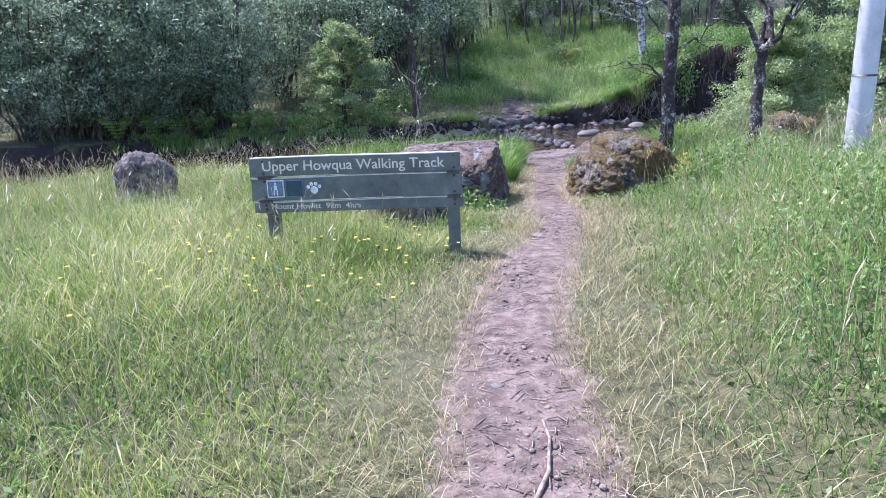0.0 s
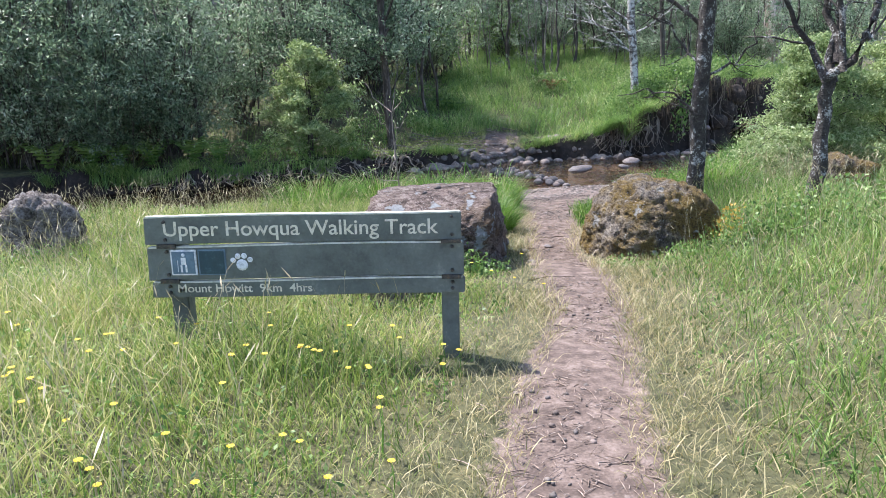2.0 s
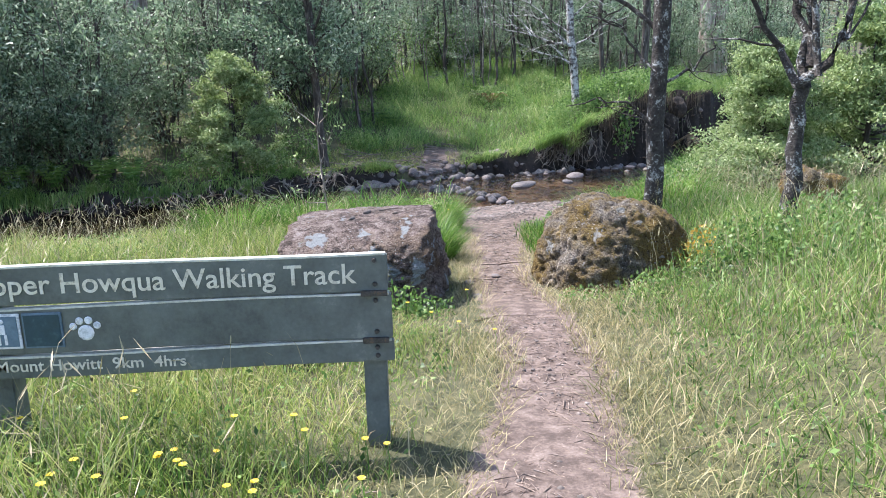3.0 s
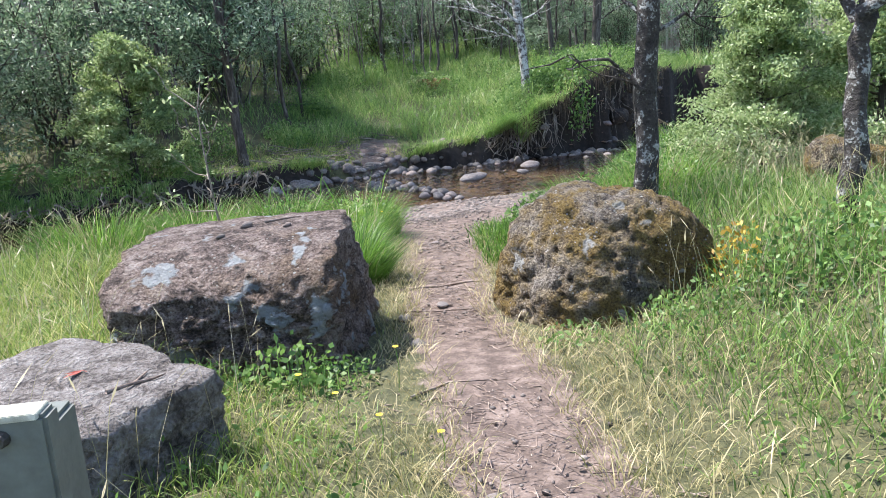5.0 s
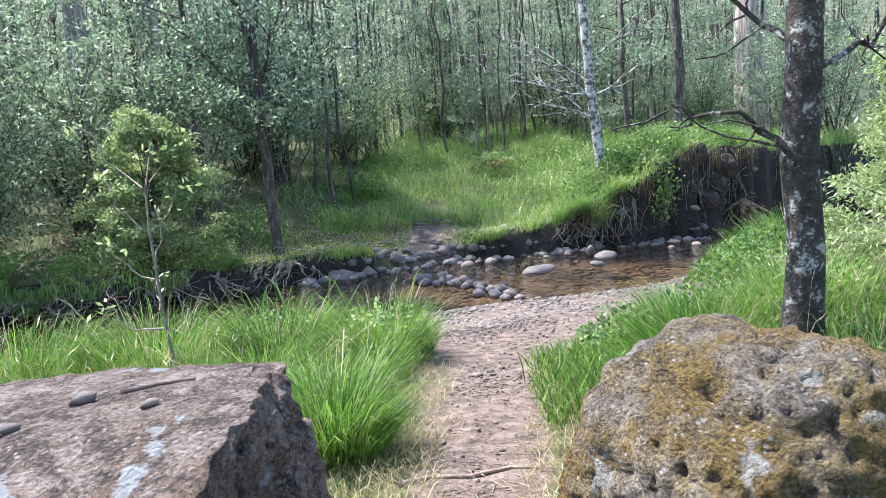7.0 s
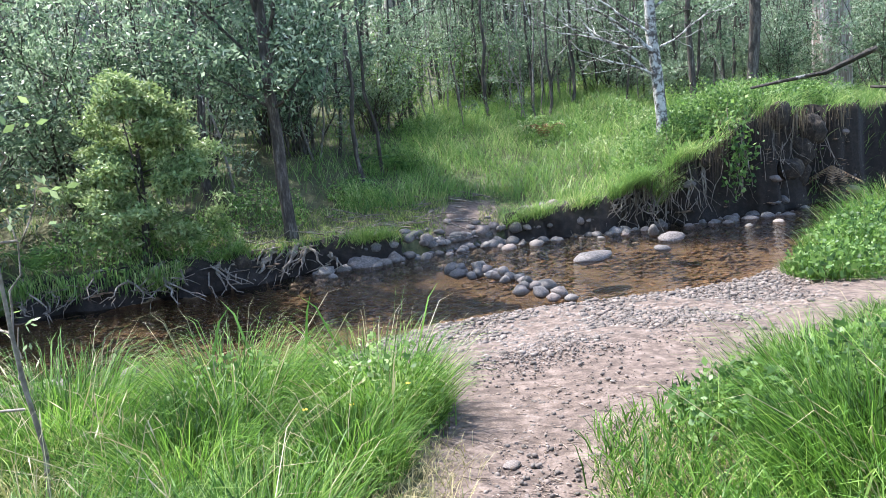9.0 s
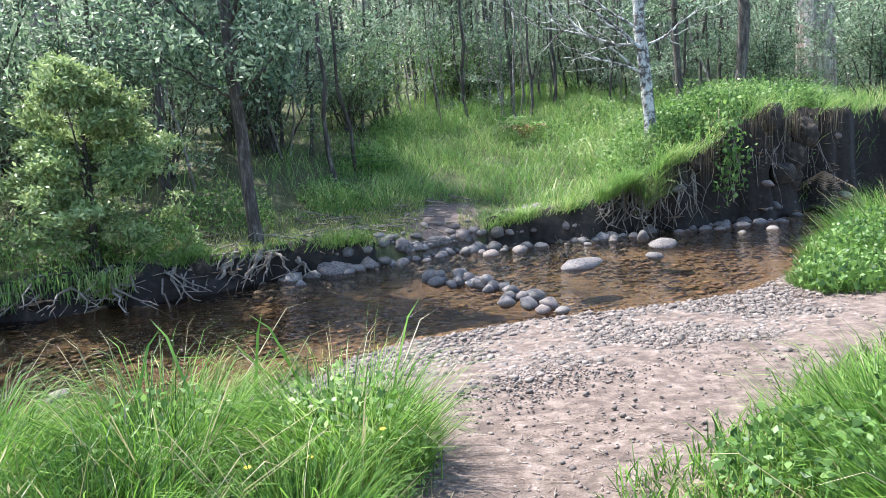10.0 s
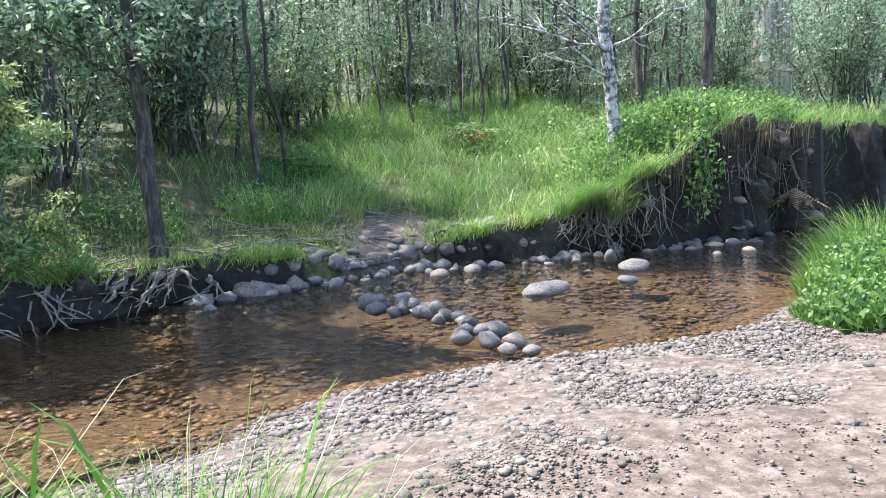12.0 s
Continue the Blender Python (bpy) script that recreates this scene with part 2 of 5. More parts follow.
L_GREEN = leafy("bright_shrub_leaves", [(0.0, (0.11, 0.18, 0.06)), (0.4, (0.25, 0.34, 0.125)), (0.75, (0.38, 0.46, 0.21)), (1.0, (0.55, 0.6, 0.35))], 0.4, 0.45)
L_WEED = leafy("broad_weed_leaves", [(0.0, (0.04, 0.095, 0.022)), (0.4, (0.115, 0.22, 0.05)), (0.75, (0.21, 0.34, 0.085)), (1.0, (0.38, 0.48, 0.2))], 0.45, 0.5)
L_DEAD = leafy("dead_fern_fronds", [(0.0, (0.1, 0.06, 0.03)), (0.5, (0.26, 0.16, 0.08)), (1.0, (0.4, 0.28, 0.16))], 0.2, 0.8)
L_ROOTLET = leafy("dead_rootlets", [(0.0, (0.03, 0.022, 0.015)), (0.6, (0.1, 0.075, 0.05)), (1.0, (0.24, 0.2, 0.13))], 0.1, 0.9)
L_YELLOW = leafy("yellow_petals", [(0.0, (0.7, 0.5, 0.02)), (1.0, (0.85, 0.65, 0.05))], 0.3, 0.5)


def ground_material():
    m = bpy.data.materials.new("ground_soil")
    m.use_nodes = True
    nt = m.node_tree
    L = nt.links.new
    b = nt.nodes["Principled BSDF"]
    g = nt.nodes.new("ShaderNodeNewGeometry")

    def noise_of(scale, detail=8.0):
        n = nt.nodes.new("ShaderNodeTexNoise")
        socket(n, "Scale", scale), socket(n, "Detail", detail), socket(n, "Roughness", 0.65)
        L(g.outputs["Position"], n.inputs["Vector"])
        return n.outputs[0]

    def add(a, c, k):
        o = nt.nodes.new("ShaderNodeMath")
        o.operation = "MULTIPLY_ADD"
        L(c, o.inputs[0])
        o.inputs[1].default_value = k
        L(a, o.inputs[2])
        return o.outputs[0]

    broad, mid, fine = noise_of(1.3), noise_of(9.0), noise_of(70.0, 5.0)
    mixed = add(mid, fine, 0.5)

    def shade(stops):
        s = nt.nodes.new("ShaderNodeMath")
        s.operation = "SUBTRACT"
        L(mixed, s.inputs[0])
        s.inputs[1].default_value = 0.25
        r = ramp_of(nt, stops)
        L(s.outputs[0], r.inputs[0])
        return r.outputs[0]

    soil = shade([(0.2, (0.02, 0.022, 0.009)), (0.45, (0.055, 0.058, 0.022)), (0.6, (0.09, 0.087, 0.036)), (0.8, (0.15, 0.13, 0.06))])
    dirt = shade([(0.25, (0.05, 0.036, 0.029)), (0.43, (0.092, 0.066, 0.052)), (0.55, (0.15, 0.111, 0.09)), (0.75, (0.26, 0.205, 0.172))])
    # near-black on the cut bank: shade of the undercut painted into the earth
    wet_shade = shade([(0.2, (0.006, 0.0045, 0.0035)), (0.5, (0.017, 0.012, 0.009)), (0.8, (0.045, 0.034, 0.025))])
    bed = shade([(0.2, (0.045, 0.03, 0.018)), (0.5, (0.12, 0.08, 0.047)), (0.8, (0.2, 0.145, 0.092))])
    colour = soil
    for layer, name in ((dirt, "dirt"), (wet_shade, "cut"), (bed, "bed")):
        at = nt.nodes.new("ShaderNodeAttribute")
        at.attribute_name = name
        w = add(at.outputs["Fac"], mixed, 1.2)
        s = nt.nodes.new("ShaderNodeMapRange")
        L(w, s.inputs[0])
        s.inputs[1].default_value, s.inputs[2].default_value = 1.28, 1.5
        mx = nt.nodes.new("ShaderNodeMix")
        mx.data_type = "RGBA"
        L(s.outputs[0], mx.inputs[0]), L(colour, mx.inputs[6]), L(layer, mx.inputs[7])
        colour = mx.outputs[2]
    L(colour, b.inputs["Base Color"])
    socket(b, "Roughness", 0.95)
    bp = nt.nodes.new("ShaderNodeBump")
    socket(bp, "Strength", 0.6), socket(bp, "Distance", 0.03)
    L(mixed, bp.inputs["Height"]), L(bp.outputs[0], b.inputs["Normal"])
    return m


def water_material():
    m = bpy.data.materials.new("clear_creek_water")
    m.use_nodes = True
    nt = m.node_tree
    L = nt.links.new
    nt.nodes.remove(nt.nodes["Principled BSDF"])
    tr = nt.nodes.new("ShaderNodeBsdfTransparent")
    tr.inputs[0].default_value = (0.7, 0.61, 0.48, 1)
    gl = nt.nodes.new("ShaderNodeBsdfGlossy")
    socket(gl, "Roughness", 0.03)
    fr = nt.nodes.new("ShaderNodeFresnel")
    socket(fr, "IOR", 1.33)
    g = nt.nodes.new("ShaderNodeNewGeometry")
    mp = nt.nodes.new("ShaderNodeMapping")
    mp.inputs["Rotation"].default_value = (0, 0, radians(-27))
    mp.inputs["Scale"].default_value = (0.55, 1.5, 1.0)
    L(g.outputs["Position"], mp.inputs[0])
    n = nt.nodes.new("ShaderNodeTexNoise")
    socket(n, "Scale", 6.5), socket(n, "Detail", 6.0), socket(n, "Distortion", 1.2)
    L(mp.outputs[0], n.inputs["Vector"])
    bp = nt.nodes.new("ShaderNodeBump")
    socket(bp, "Strength", 0.8), socket(bp, "Distance", 0.06)
    L(n.outputs[0], bp.inputs["Height"])
    for node in (gl, fr):
        L(bp.outputs[0], node.inputs["Normal"])
    mx = nt.nodes.new("ShaderNodeMixShader")
    L(fr.outputs[0], mx.inputs[0]), L(tr.outputs[0], mx.inputs[1]), L(gl.outputs[0], mx.inputs[2])
    L(mx.outputs[0], nt.nodes["Material Output"].inputs[0])
    return m


M_GROUND, M_WATER = ground_material(), water_material()


# ---- mesh helpers ----
def mesh_of(name, verts, faces, material, smooth=True):
    """A mesh from an array of places and one or more arrays of corner indices of equal length."""
    me = bpy.data.meshes.new(name)
    groups = [np.asarray(f, dtype=np.int32) for f in (faces if isinstance(faces, list) else [faces]) if len(f)]
    verts = np.asarray(verts, dtype=np.float32)
    me.vertices.add(len(verts))
    me.vertices.foreach_set("co", verts.ravel())
    loops = np.concatenate([f.ravel() for f in groups])
    sizes = np.concatenate([np.full(len(f), f.shape[1]) for f in groups]).astype(np.int32)
    me.loops.add(len(loops))
    me.loops.foreach_set("vertex_index", loops)
    me.polygons.add(len(sizes))
    starts = np.concatenate([[0], np.cumsum(sizes)[:-1]]).astype(np.int32)
    me.polygons.foreach_set("loop_start", starts)
    me.polygons.foreach_set("use_smooth", np.full(len(sizes), smooth))
    me.update(calc_edges=True)
    me.validate()
    me.materials.append(material)
    return me


def put(name, me, parent=None, label="", m=None):
    ob = new(name, me)
    if parent:
        ob.parent = parent
    if m is not None:
        ob.matrix_basis = m
    if label:
        ob["label"] = label
    return ob


def part(name, bm, material, parent, label="", smooth=False):
    me = bpy.data.meshes.new(name)
    if smooth:
        for f in bm.faces:
            f.smooth = True
    bm.to_mesh(me)
    bm.free()
    me.materials.append(material)
    return put(name, me, parent, label)


def box_bm(x0, x1, y0, y1, z0, z1, bevel=0.004, warp=0.0, cuts=0):
    bm = bmesh.new()
    bmesh.ops.create_cube(bm, size=1.0)
    for v in bm.verts:
        v.co = Vector(((x0 + x1) / 2 + v.co.x * (x1 - x0), (y0 + y1) / 2 + v.co.y * (y1 - y0), (z0 + z1) / 2 + v.co.z * (z1 - z0)))
    if cuts:
        long = [e for e in bm.edges if abs(e.verts[0].co.x - e.verts[1].co.x) > 0.5 * (x1 - x0)]
        bmesh.ops.subdivide_edges(bm, edges=long, cuts=cuts)
    if bevel:
        bmesh.ops.bevel(bm, geom=[e for e in bm.edges if e.calc_face_angle(0) > 0.5], offset=bevel, segments=2, affect="EDGES")
    if warp:
        for v in bm.verts:
            v.co += noise.noise_vector(v.co * 3.0) * warp
    return bm


class Soup:
    """Gathers many small pieces into one mesh."""

    def __init__(self):
        self.v, self.q, self.t, self.n = [], [], [], 0

    def add(self, verts, quads=None, tris=None):
        self.v.append(np.asarray(verts, dtype=np.float64))
        if quads is not None and len(quads):
            self.q.append(np.asarray(quads) + self.n)
        if tris is not None and len(tris):
            self.t.append(np.asarray(tris) + self.n)
        self.n += len(verts)
        return self

    def tube(self, points, radii, sides=6):
        p = np.asarray(points, dtype=float)
        r = np.broadcast_to(np.asarray(radii, dtype=float), (len(p),))
        d = np.gradient(p, axis=0)
        d /= np.linalg.norm(d, axis=1)[:, None] + 1e-9
        ref = np.where(np.abs(d[:, 2:3]) > 0.9, [[1.0, 0, 0]], [[0, 0, 1.0]])
        u = np.cross(d, ref)
        u /= np.linalg.norm(u, axis=1)[:, None] + 1e-9
        w = np.cross(d, u)
        a = np.linspace(0, 2 * np.pi, sides, endpoint=False)
        ring = u[:, None] * np.cos(a)[None, :, None] + w[:, None] * np.sin(a)[None, :, None]
        v = (p[:, None] + ring * r[:, None, None]).reshape(-1, 3)
        i, j = np.meshgrid(np.arange(len(p) - 1), np.arange(sides), indexing="ij")
        k = (j + 1) % sides
        q = np.stack([i * sides + j, i * sides + k, (i + 1) * sides + k, (i + 1) * sides + j], -1).reshape(-1, 4)
        caps = [[b * sides, b * sides + s, b * sides + s + 1] for b in (0, len(p) - 1) for s in range(1, sides - 1)]
        return self.add(v, q, caps)

    def mesh(self, name, material, smooth=True):
        faces = [np.concatenate(f) for f in (self.q, self.t) if f]
        return mesh_of(name, np.concatenate(self.v), faces, material, smooth)


def blades(base, height, width, lean, heading=None, curl=1.0):
    """Grass blades: two bent segments and a tip each, as one soup."""
    n = len(base)
    a = rng.uniform(0, 2 * np.pi, n) if heading is None else heading
    d = np.stack([np.cos(a), np.sin(a), np.zeros(n)], -1)
    f = rng.uniform(0, 2 * np.pi, n)
    s = np.stack([np.cos(f), np.sin(f), np.zeros(n)], -1) * (width / 2)[:, None]
    up = np.array([0, 0, 1.0])
    h = height[:, None]
    k = (lean * height)[:, None]
    p1 = base + up * h * 0.5 + d * k * 0.3
    p2 = base + up * h * 0.85 + d * k * (0.75 * curl)
    p3 = base + up * h * (1.0 - 0.15 * lean[:, None]) + d * k * (1.15 * curl)
    v = np.stack([base - s, base + s, p1 - s * 0.9, p1 + s * 0.9, p2 - s * 0.6, p2 + s * 0.6, p3], 1).reshape(-1, 3)
    o = (np.arange(n) * 7)[:, None]
    q = np.concatenate([o + [0, 1, 3, 2], o + [2, 3, 5, 4]])
    return Soup().add(v, q, o + [4, 5, 6])


def leaves(centres, length, slim=0.4, droop=0.3, cupped=0.0):
    """Diamond leaves in all directions at the given places."""
    n = len(centres)
    d = rng.normal(size=(n, 3))
    d[:, 2] -= droop
    d /= np.linalg.norm(d, axis=1)[:, None]
    s = np.cross(d, rng.normal(size=(n, 3)))
    s /= np.linalg.norm(s, axis=1)[:, None] + 1e-9
    ln = (length * rng.uniform(0.6, 1.3, n))[:, None]
    v = np.stack([centres, centres + d * ln * 0.45 + s * ln * slim / 2, centres + d * ln, centres + d * ln * 0.45 - s * ln * slim / 2], 1).reshape(-1, 3)
    return v, (np.arange(n) * 4)[:, None] + [0, 1, 2, 3]


ICO = {}


def ico(level):
    if level not in ICO:
        bm = bmesh.new()
        bmesh.ops.create_icosphere(bm, subdivisions=level, radius=1.0)
        bm.verts.index_update()
        ICO[level] = (np.array([v.co[:] for v in bm.verts]), np.array([[v.index for v in f.verts] for f in bm.faces]))
        bm.free()
    return ICO[level]


def lumps(v, seed, amount, scale=1.0):
    return np.array([noise.noise(Vector(p) * scale + Vector((seed * 7.3, seed * 3.1, seed))) for p in v])[:, None] * v * amount


def stone_mesh(name, seed, material, level=2, amount=0.3):
    v, t = ico(level)
    return mesh_of(name, v + lumps(v, seed, amount, 1.3) + lumps(v, seed + 3, amount * 0.4, 3.0), t, material)


# ---- the lie of the land ----
def curve(xs, ys):
    return lambda q: np.interp(q, xs, ys)


def smooth(e0, e1, q):
    u = np.clip((q - e0) / (e1 - e0), 0, 1)
    return u * u * (3 - 2 * u)


WATER = -0.85
near_edge = curve([-40, -14, -6, -3, -1.1, 0.5, 1.6, 3.4, 4.2, 6, 8, 11, 40], [2, 10.2, 12.4, 13.9, 15.0, 16.1, 16.6, 17.05, 17.4, 19.3, 21.6, 24.2, 40])
far_edge = curve([-40, -14, -6, -3.1, -1.8, -1, 0.1, 1, 2, 3.6, 5.2, 7, 8, 10.2, 40], [7, 15, 17.2, 18.5, 19.6, 20.1, 20.9, 21.5, 21.7, 22.2, 22.6, 23.2, 23.8, 25.4, 42])
bank_height = curve([-14, -2, -0.5, 0.2, 1.2, 1.8, 3.5, 4.5, 5.5, 6.2, 7, 10, 40], [0.5, 0.45, 0.4, 0.12, 0.15, 0.42, 0.62, 1.0, 1.35, 1.85, 2.05, 1.95, 1.9])
mound = curve([3, 4.2, 5, 6, 7, 40], [0, 0.2, 0.45, 0.35, 0.1, 0.1])
near_height = curve([-400, 3, 5, 7, 9, 11, 13, 15, 16.5, 400], [0.06, 0.02, -0.05, -0.22, -0.36, -0.42, -0.55, -0.7, -0.85, -0.85])
path_x = curve([-6, 0, 3.7, 5, 6, 6.8, 8, 9.4, 10.6, 12.5, 13.6, 15], [0.5, 0.46, 0.4, 0.56, 0.78, 0.94, 0.98, 0.92, 1.07, 1.3, 1.55, 1.8])
path_half = curve([-6, 3, 6, 8, 9.4, 10.6, 12, 13, 14, 15.5, 17], [0.36, 0.3, 0.26, 0.27, 0.25, 0.27, 0.4, 0.75, 1.5, 3.0, 6.0])


def land(x, y):
    """Height of the ground, with the weights of bare dirt, cut bank and creek bed."""
    x, y = np.asarray(x, float), np.asarray(y, float)
    yn = near_edge(x)
    yf = far_edge(x) + 0.2 * np.sin(x * 2.6 + 0.8) * smooth(5.0, 6.2, x) * smooth(14, 11, x) + (0.14 * np.sin(x * 3.3) + 0.09 * np.sin(x * 7.1 + 1.0)) * smooth(2.0, 3.5, np.abs(x - 0.5))
    rise = 0.42 * smooth(1.7, 3.6, x) * (1 - smooth(10.3, 13.2, y)) + 0.05 * smooth(1.3, 1.9, x)
    rise = rise * smooth(-2, 6, y) + 0.25 * smooth(1.2, 3.0, x) * (1 - smooth(3, 8, y))
    left = 0.12 * smooth(-0.6, -2.5, x) * smooth(13.2, 10.5, y)
    near = near_height(y + 0.0 * x) + rise + left
    to_water = yn - y
    near = np.where(to_water < 2.2, near * smooth(0, 2.2, to_water) + (WATER + 0.02) * (1 - smooth(0, 2.2, to_water)), near)
    gully = smooth(1.2, 0.0, to_water) * smooth(0.5, -1.0, x)
    near = near - 0.1 * gully
    d = y - yf
    hb = bank_height(x)
    steep = np.where(hb < 0.3, 1.3, 0.28)
    inland = -0.62 + np.where(d < 8, 0.235 * d, 1.88 + 0.17 * (d - 8)) - 0.35 * smooth(-3, -8, x)
    hill = 12 * smooth(30, 110, d) + 18 * smooth(60, 300, d)
    far = np.maximum(WATER + 0.02 + hb * smooth(0, 1, d / steep), np.minimum(inland, WATER + hb + 0.6 * np.maximum(d, 0))) + mound(x) * smooth(0.3, 1.3, d) + hill
    across = np.clip((y - yn) / np.maximum(yf - yn, 0.1), 0, 1)
    bed = WATER - 0.04 - 0.42 * np.sin(np.pi * np.minimum(across, 1) ** 0.75) ** 0.8 * smooth(0, 0.3, across)
    z = np.where(y < yn, near, np.where(d < 0, bed, far))
    off = np.abs(x - path_x(y))
    dirt = smooth(1.9, 0.55, off / path_half(y)) * (y < yn + 0.2) * smooth(20, 16, y - 0 * x)
    gravel = smooth(2.1, 1.5, to_water) * smooth(-1.5, 0.2, x) * smooth(5.0, 3.9, x) * (y < yn)
    gap = smooth(0.9, 0.4, np.abs(x - 0.75)) * smooth(2.2, 1.2, d) * (d > 0)
    dirt = np.maximum(np.maximum(dirt, gravel), gap)
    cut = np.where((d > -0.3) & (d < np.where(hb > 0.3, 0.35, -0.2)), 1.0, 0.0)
    bedw = ((y > yn) & (d < -0.15)).astype(float)
    return z, dirt, cut, bedw


def ground_z(x, y):
    return float(land(x, y)[0])


def axis(fine0, fine1, step, far0, far1):
    mid = list(np.arange(fine0, fine1 + step / 2, step))
    lo, hi, s = [], [], step
    a = fine0
    while a > far0:
        s *= 1.35
        a -= s
        lo.append(a)
    s, a = step, fine1
    while a < far1:
        s *= 1.35
        a += s
        hi.append(a)
    return np.array(lo[::-1] + mid + hi)


def build_ground():
    xs, ys = axis(-9, 11, 0.11, -900, 900), axis(-1, 30, 0.11, -600, 1200)
    gx, gy = np.meshgrid(xs, ys)
    z, dirt, cut, bedw = land(gx, gy)
    bumps = np.array([noise.fractal(Vector((a * 0.9, b * 0.9, 0)), 0.8, 2.2, 4) if -12 < a < 14 and -3 < b < 34 else 0 for a, b in zip(gx.ravel(), gy.ravel())])
    z = z + (0.028 + 0.16 * cut) * bumps.reshape(z.shape)
    push = [noise.noise(Vector((a * 1.9, c * 2.4, b * 0.6))) + 0.5 * noise.noise(Vector((a * 5.3, c * 5.0, 3.0))) if k else 0 for a, b, c, k in zip(gx.ravel(), gy.ravel(), z.ravel(), cut.ravel())]
    gy = gy + 0.26 * cut * np.array(push).reshape(gy.shape)
    nx, ny = len(xs), len(ys)
    i, j = np.meshgrid(np.arange(ny - 1), np.arange(nx - 1), indexing="ij")
    q = np.stack([i * nx + j, i * nx + j + 1, (i + 1) * nx + j + 1, (i + 1) * nx + j], -1).reshape(-1, 4)
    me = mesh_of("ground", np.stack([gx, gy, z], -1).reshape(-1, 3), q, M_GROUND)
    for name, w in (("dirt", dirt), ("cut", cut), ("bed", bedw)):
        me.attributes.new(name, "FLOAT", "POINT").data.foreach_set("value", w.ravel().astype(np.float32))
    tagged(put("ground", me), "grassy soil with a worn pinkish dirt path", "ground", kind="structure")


build_ground()


def build_water():
    xs = np.arange(-38, 38, 0.5)
    rows = []
    for f in np.linspace(-0.06, 1.06, 16):
        y = near_edge(xs) * (1 - f) + far_edge(xs) * f
        rows.append(np.stack([xs, y, WATER + 0.012 * np.maximum(xs - 3, 0)], -1))
    v = np.array(rows)
    a, b = v.shape[:2]
    i, j = np.meshgrid(np.arange(a - 1), np.arange(b - 1), indexing="ij")
    q = np.stack([i * b + j, i * b + j + 1, (i + 1) * b + j + 1, (i + 1) * b + j], -1).reshape(-1, 4)
    ob = tagged(put("water", mesh_of("water", v.reshape(-1, 3), q, M_WATER)), "shallow clear brown creek water over stones", "creek", kind="structure")
    ob.visible_shadow = False


build_water()


# ---- boulders ----
def boulder(name, centre, size, material, seed, square=3.0, turn=0.0, tilt=0.0, level=5, rough=0.16, label="", flat_top=None, group="", taper=0.0, pits=0.0, slope=0.0):
    """A weathered block: a rounded box, dented by noise at three scales, its base sunk in the ground."""
    v, t = ico(level)
    v = v / (np.sum(np.abs(v) ** square, axis=1) ** (1 / square))[:, None]
    v = v * np.array(size) / 2
    out = []
    for p in v:
        q = Vector(p)
        k = noise.fractal(q * 1.6 + Vector((seed, seed * 2, 0)), 0.9, 2.0, 3) * rough + noise.fractal(q * 9 + Vector((seed, 0, 0)), 0.7, 2.1, 4) * rough * 0.4
        cell = noise.voronoi(q * 14 + Vector((0, seed, 0)))[0][0]
        n = q.normalized()
        q.xy = q.xy * (1 - taper * (q.z / size[2] + 0.5))
        if pits:
            k += pits * (noise.fractal(q * 24 + Vector((0, 0, seed)), 0.8, 2.2, 3) - abs(noise.noise(q * 6 + Vector((seed, 1, 0)))) * 1.5)
        w = q + n * (k - 0.06 * max(0, 0.4 - cell) * 2)
        if flat_top is not None and w.z > flat_top:
            w.z = flat_top + (w.z - flat_top) * 0.18
        if slope and w.z > -0.1 * size[2]:
            w.z -= (w.z + 0.1 * size[2]) * slope * min(1.0, max(0.0, (0.12 - w.y) / (0.62 * size[1]))) ** 2.6
        out.append(w[:])
    ob = put(name, mesh_of(name, out, t, material), m=pose(*centre, 0, tilt, turn))
    return tagged(ob, label, "boulder", group)


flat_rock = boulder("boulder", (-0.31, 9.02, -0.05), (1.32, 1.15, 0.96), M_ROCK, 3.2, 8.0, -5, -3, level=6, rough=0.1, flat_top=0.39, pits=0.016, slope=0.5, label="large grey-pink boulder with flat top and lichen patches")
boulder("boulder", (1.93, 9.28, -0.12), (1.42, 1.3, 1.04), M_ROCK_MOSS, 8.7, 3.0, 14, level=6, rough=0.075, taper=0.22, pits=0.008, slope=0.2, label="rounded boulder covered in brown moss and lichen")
low_rock = boulder("boulder", (-0.86, 7.55, -0.19), (1.1, 0.9, 0.62), M_SLAB, 5.5, 12.0, -36, level=5, rough=0.07, flat_top=0.27, pits=0.008, label="low pale flat-topped rock in grass behind the sign")
boulder("boulder", (-4.42, 8.9, -0.04), (0.85, 0.8, 0.96), M_SLAB, 6.1, 3.0, 20, level=5, rough=0.14, taper=0.3, pits=0.012, label="grey lichen-covered rock standing in the meadow")
boulder("boulder", (4.55, 10.6, 0.2), (0.7, 0.6, 0.6), M_ROCK_MOSS, 2.2, 2.6, 20, level=4, label="mossy rock beside a tree in the grass")


# ---- the sign ----
def text_mesh(words, size, material, depth=0.002):
    c = bpy.data.curves.new("letters", "FONT")
    c.body, c.size, c.extrude, c.offset = words, size, depth, 0.009
    tmp = new("letters_tmp", c)
    me = bpy.data.meshes.new_from_object(tmp.evaluated_get(bpy.context.evaluated_depsgraph_get()))
    bpy.data.objects.remove(tmp)
    me.materials.clear()
    me.materials.append(material)
    return me


def disc_bm(x, y, z, r, d, segments=10):
    bm = bmesh.new()
    bmesh.ops.create_cone(bm, cap_ends=True, segments=segments, radius1=r, radius2=r * 0.75, depth=d, matrix=pose(x, y, z, 90, 0, 0))
    return bm


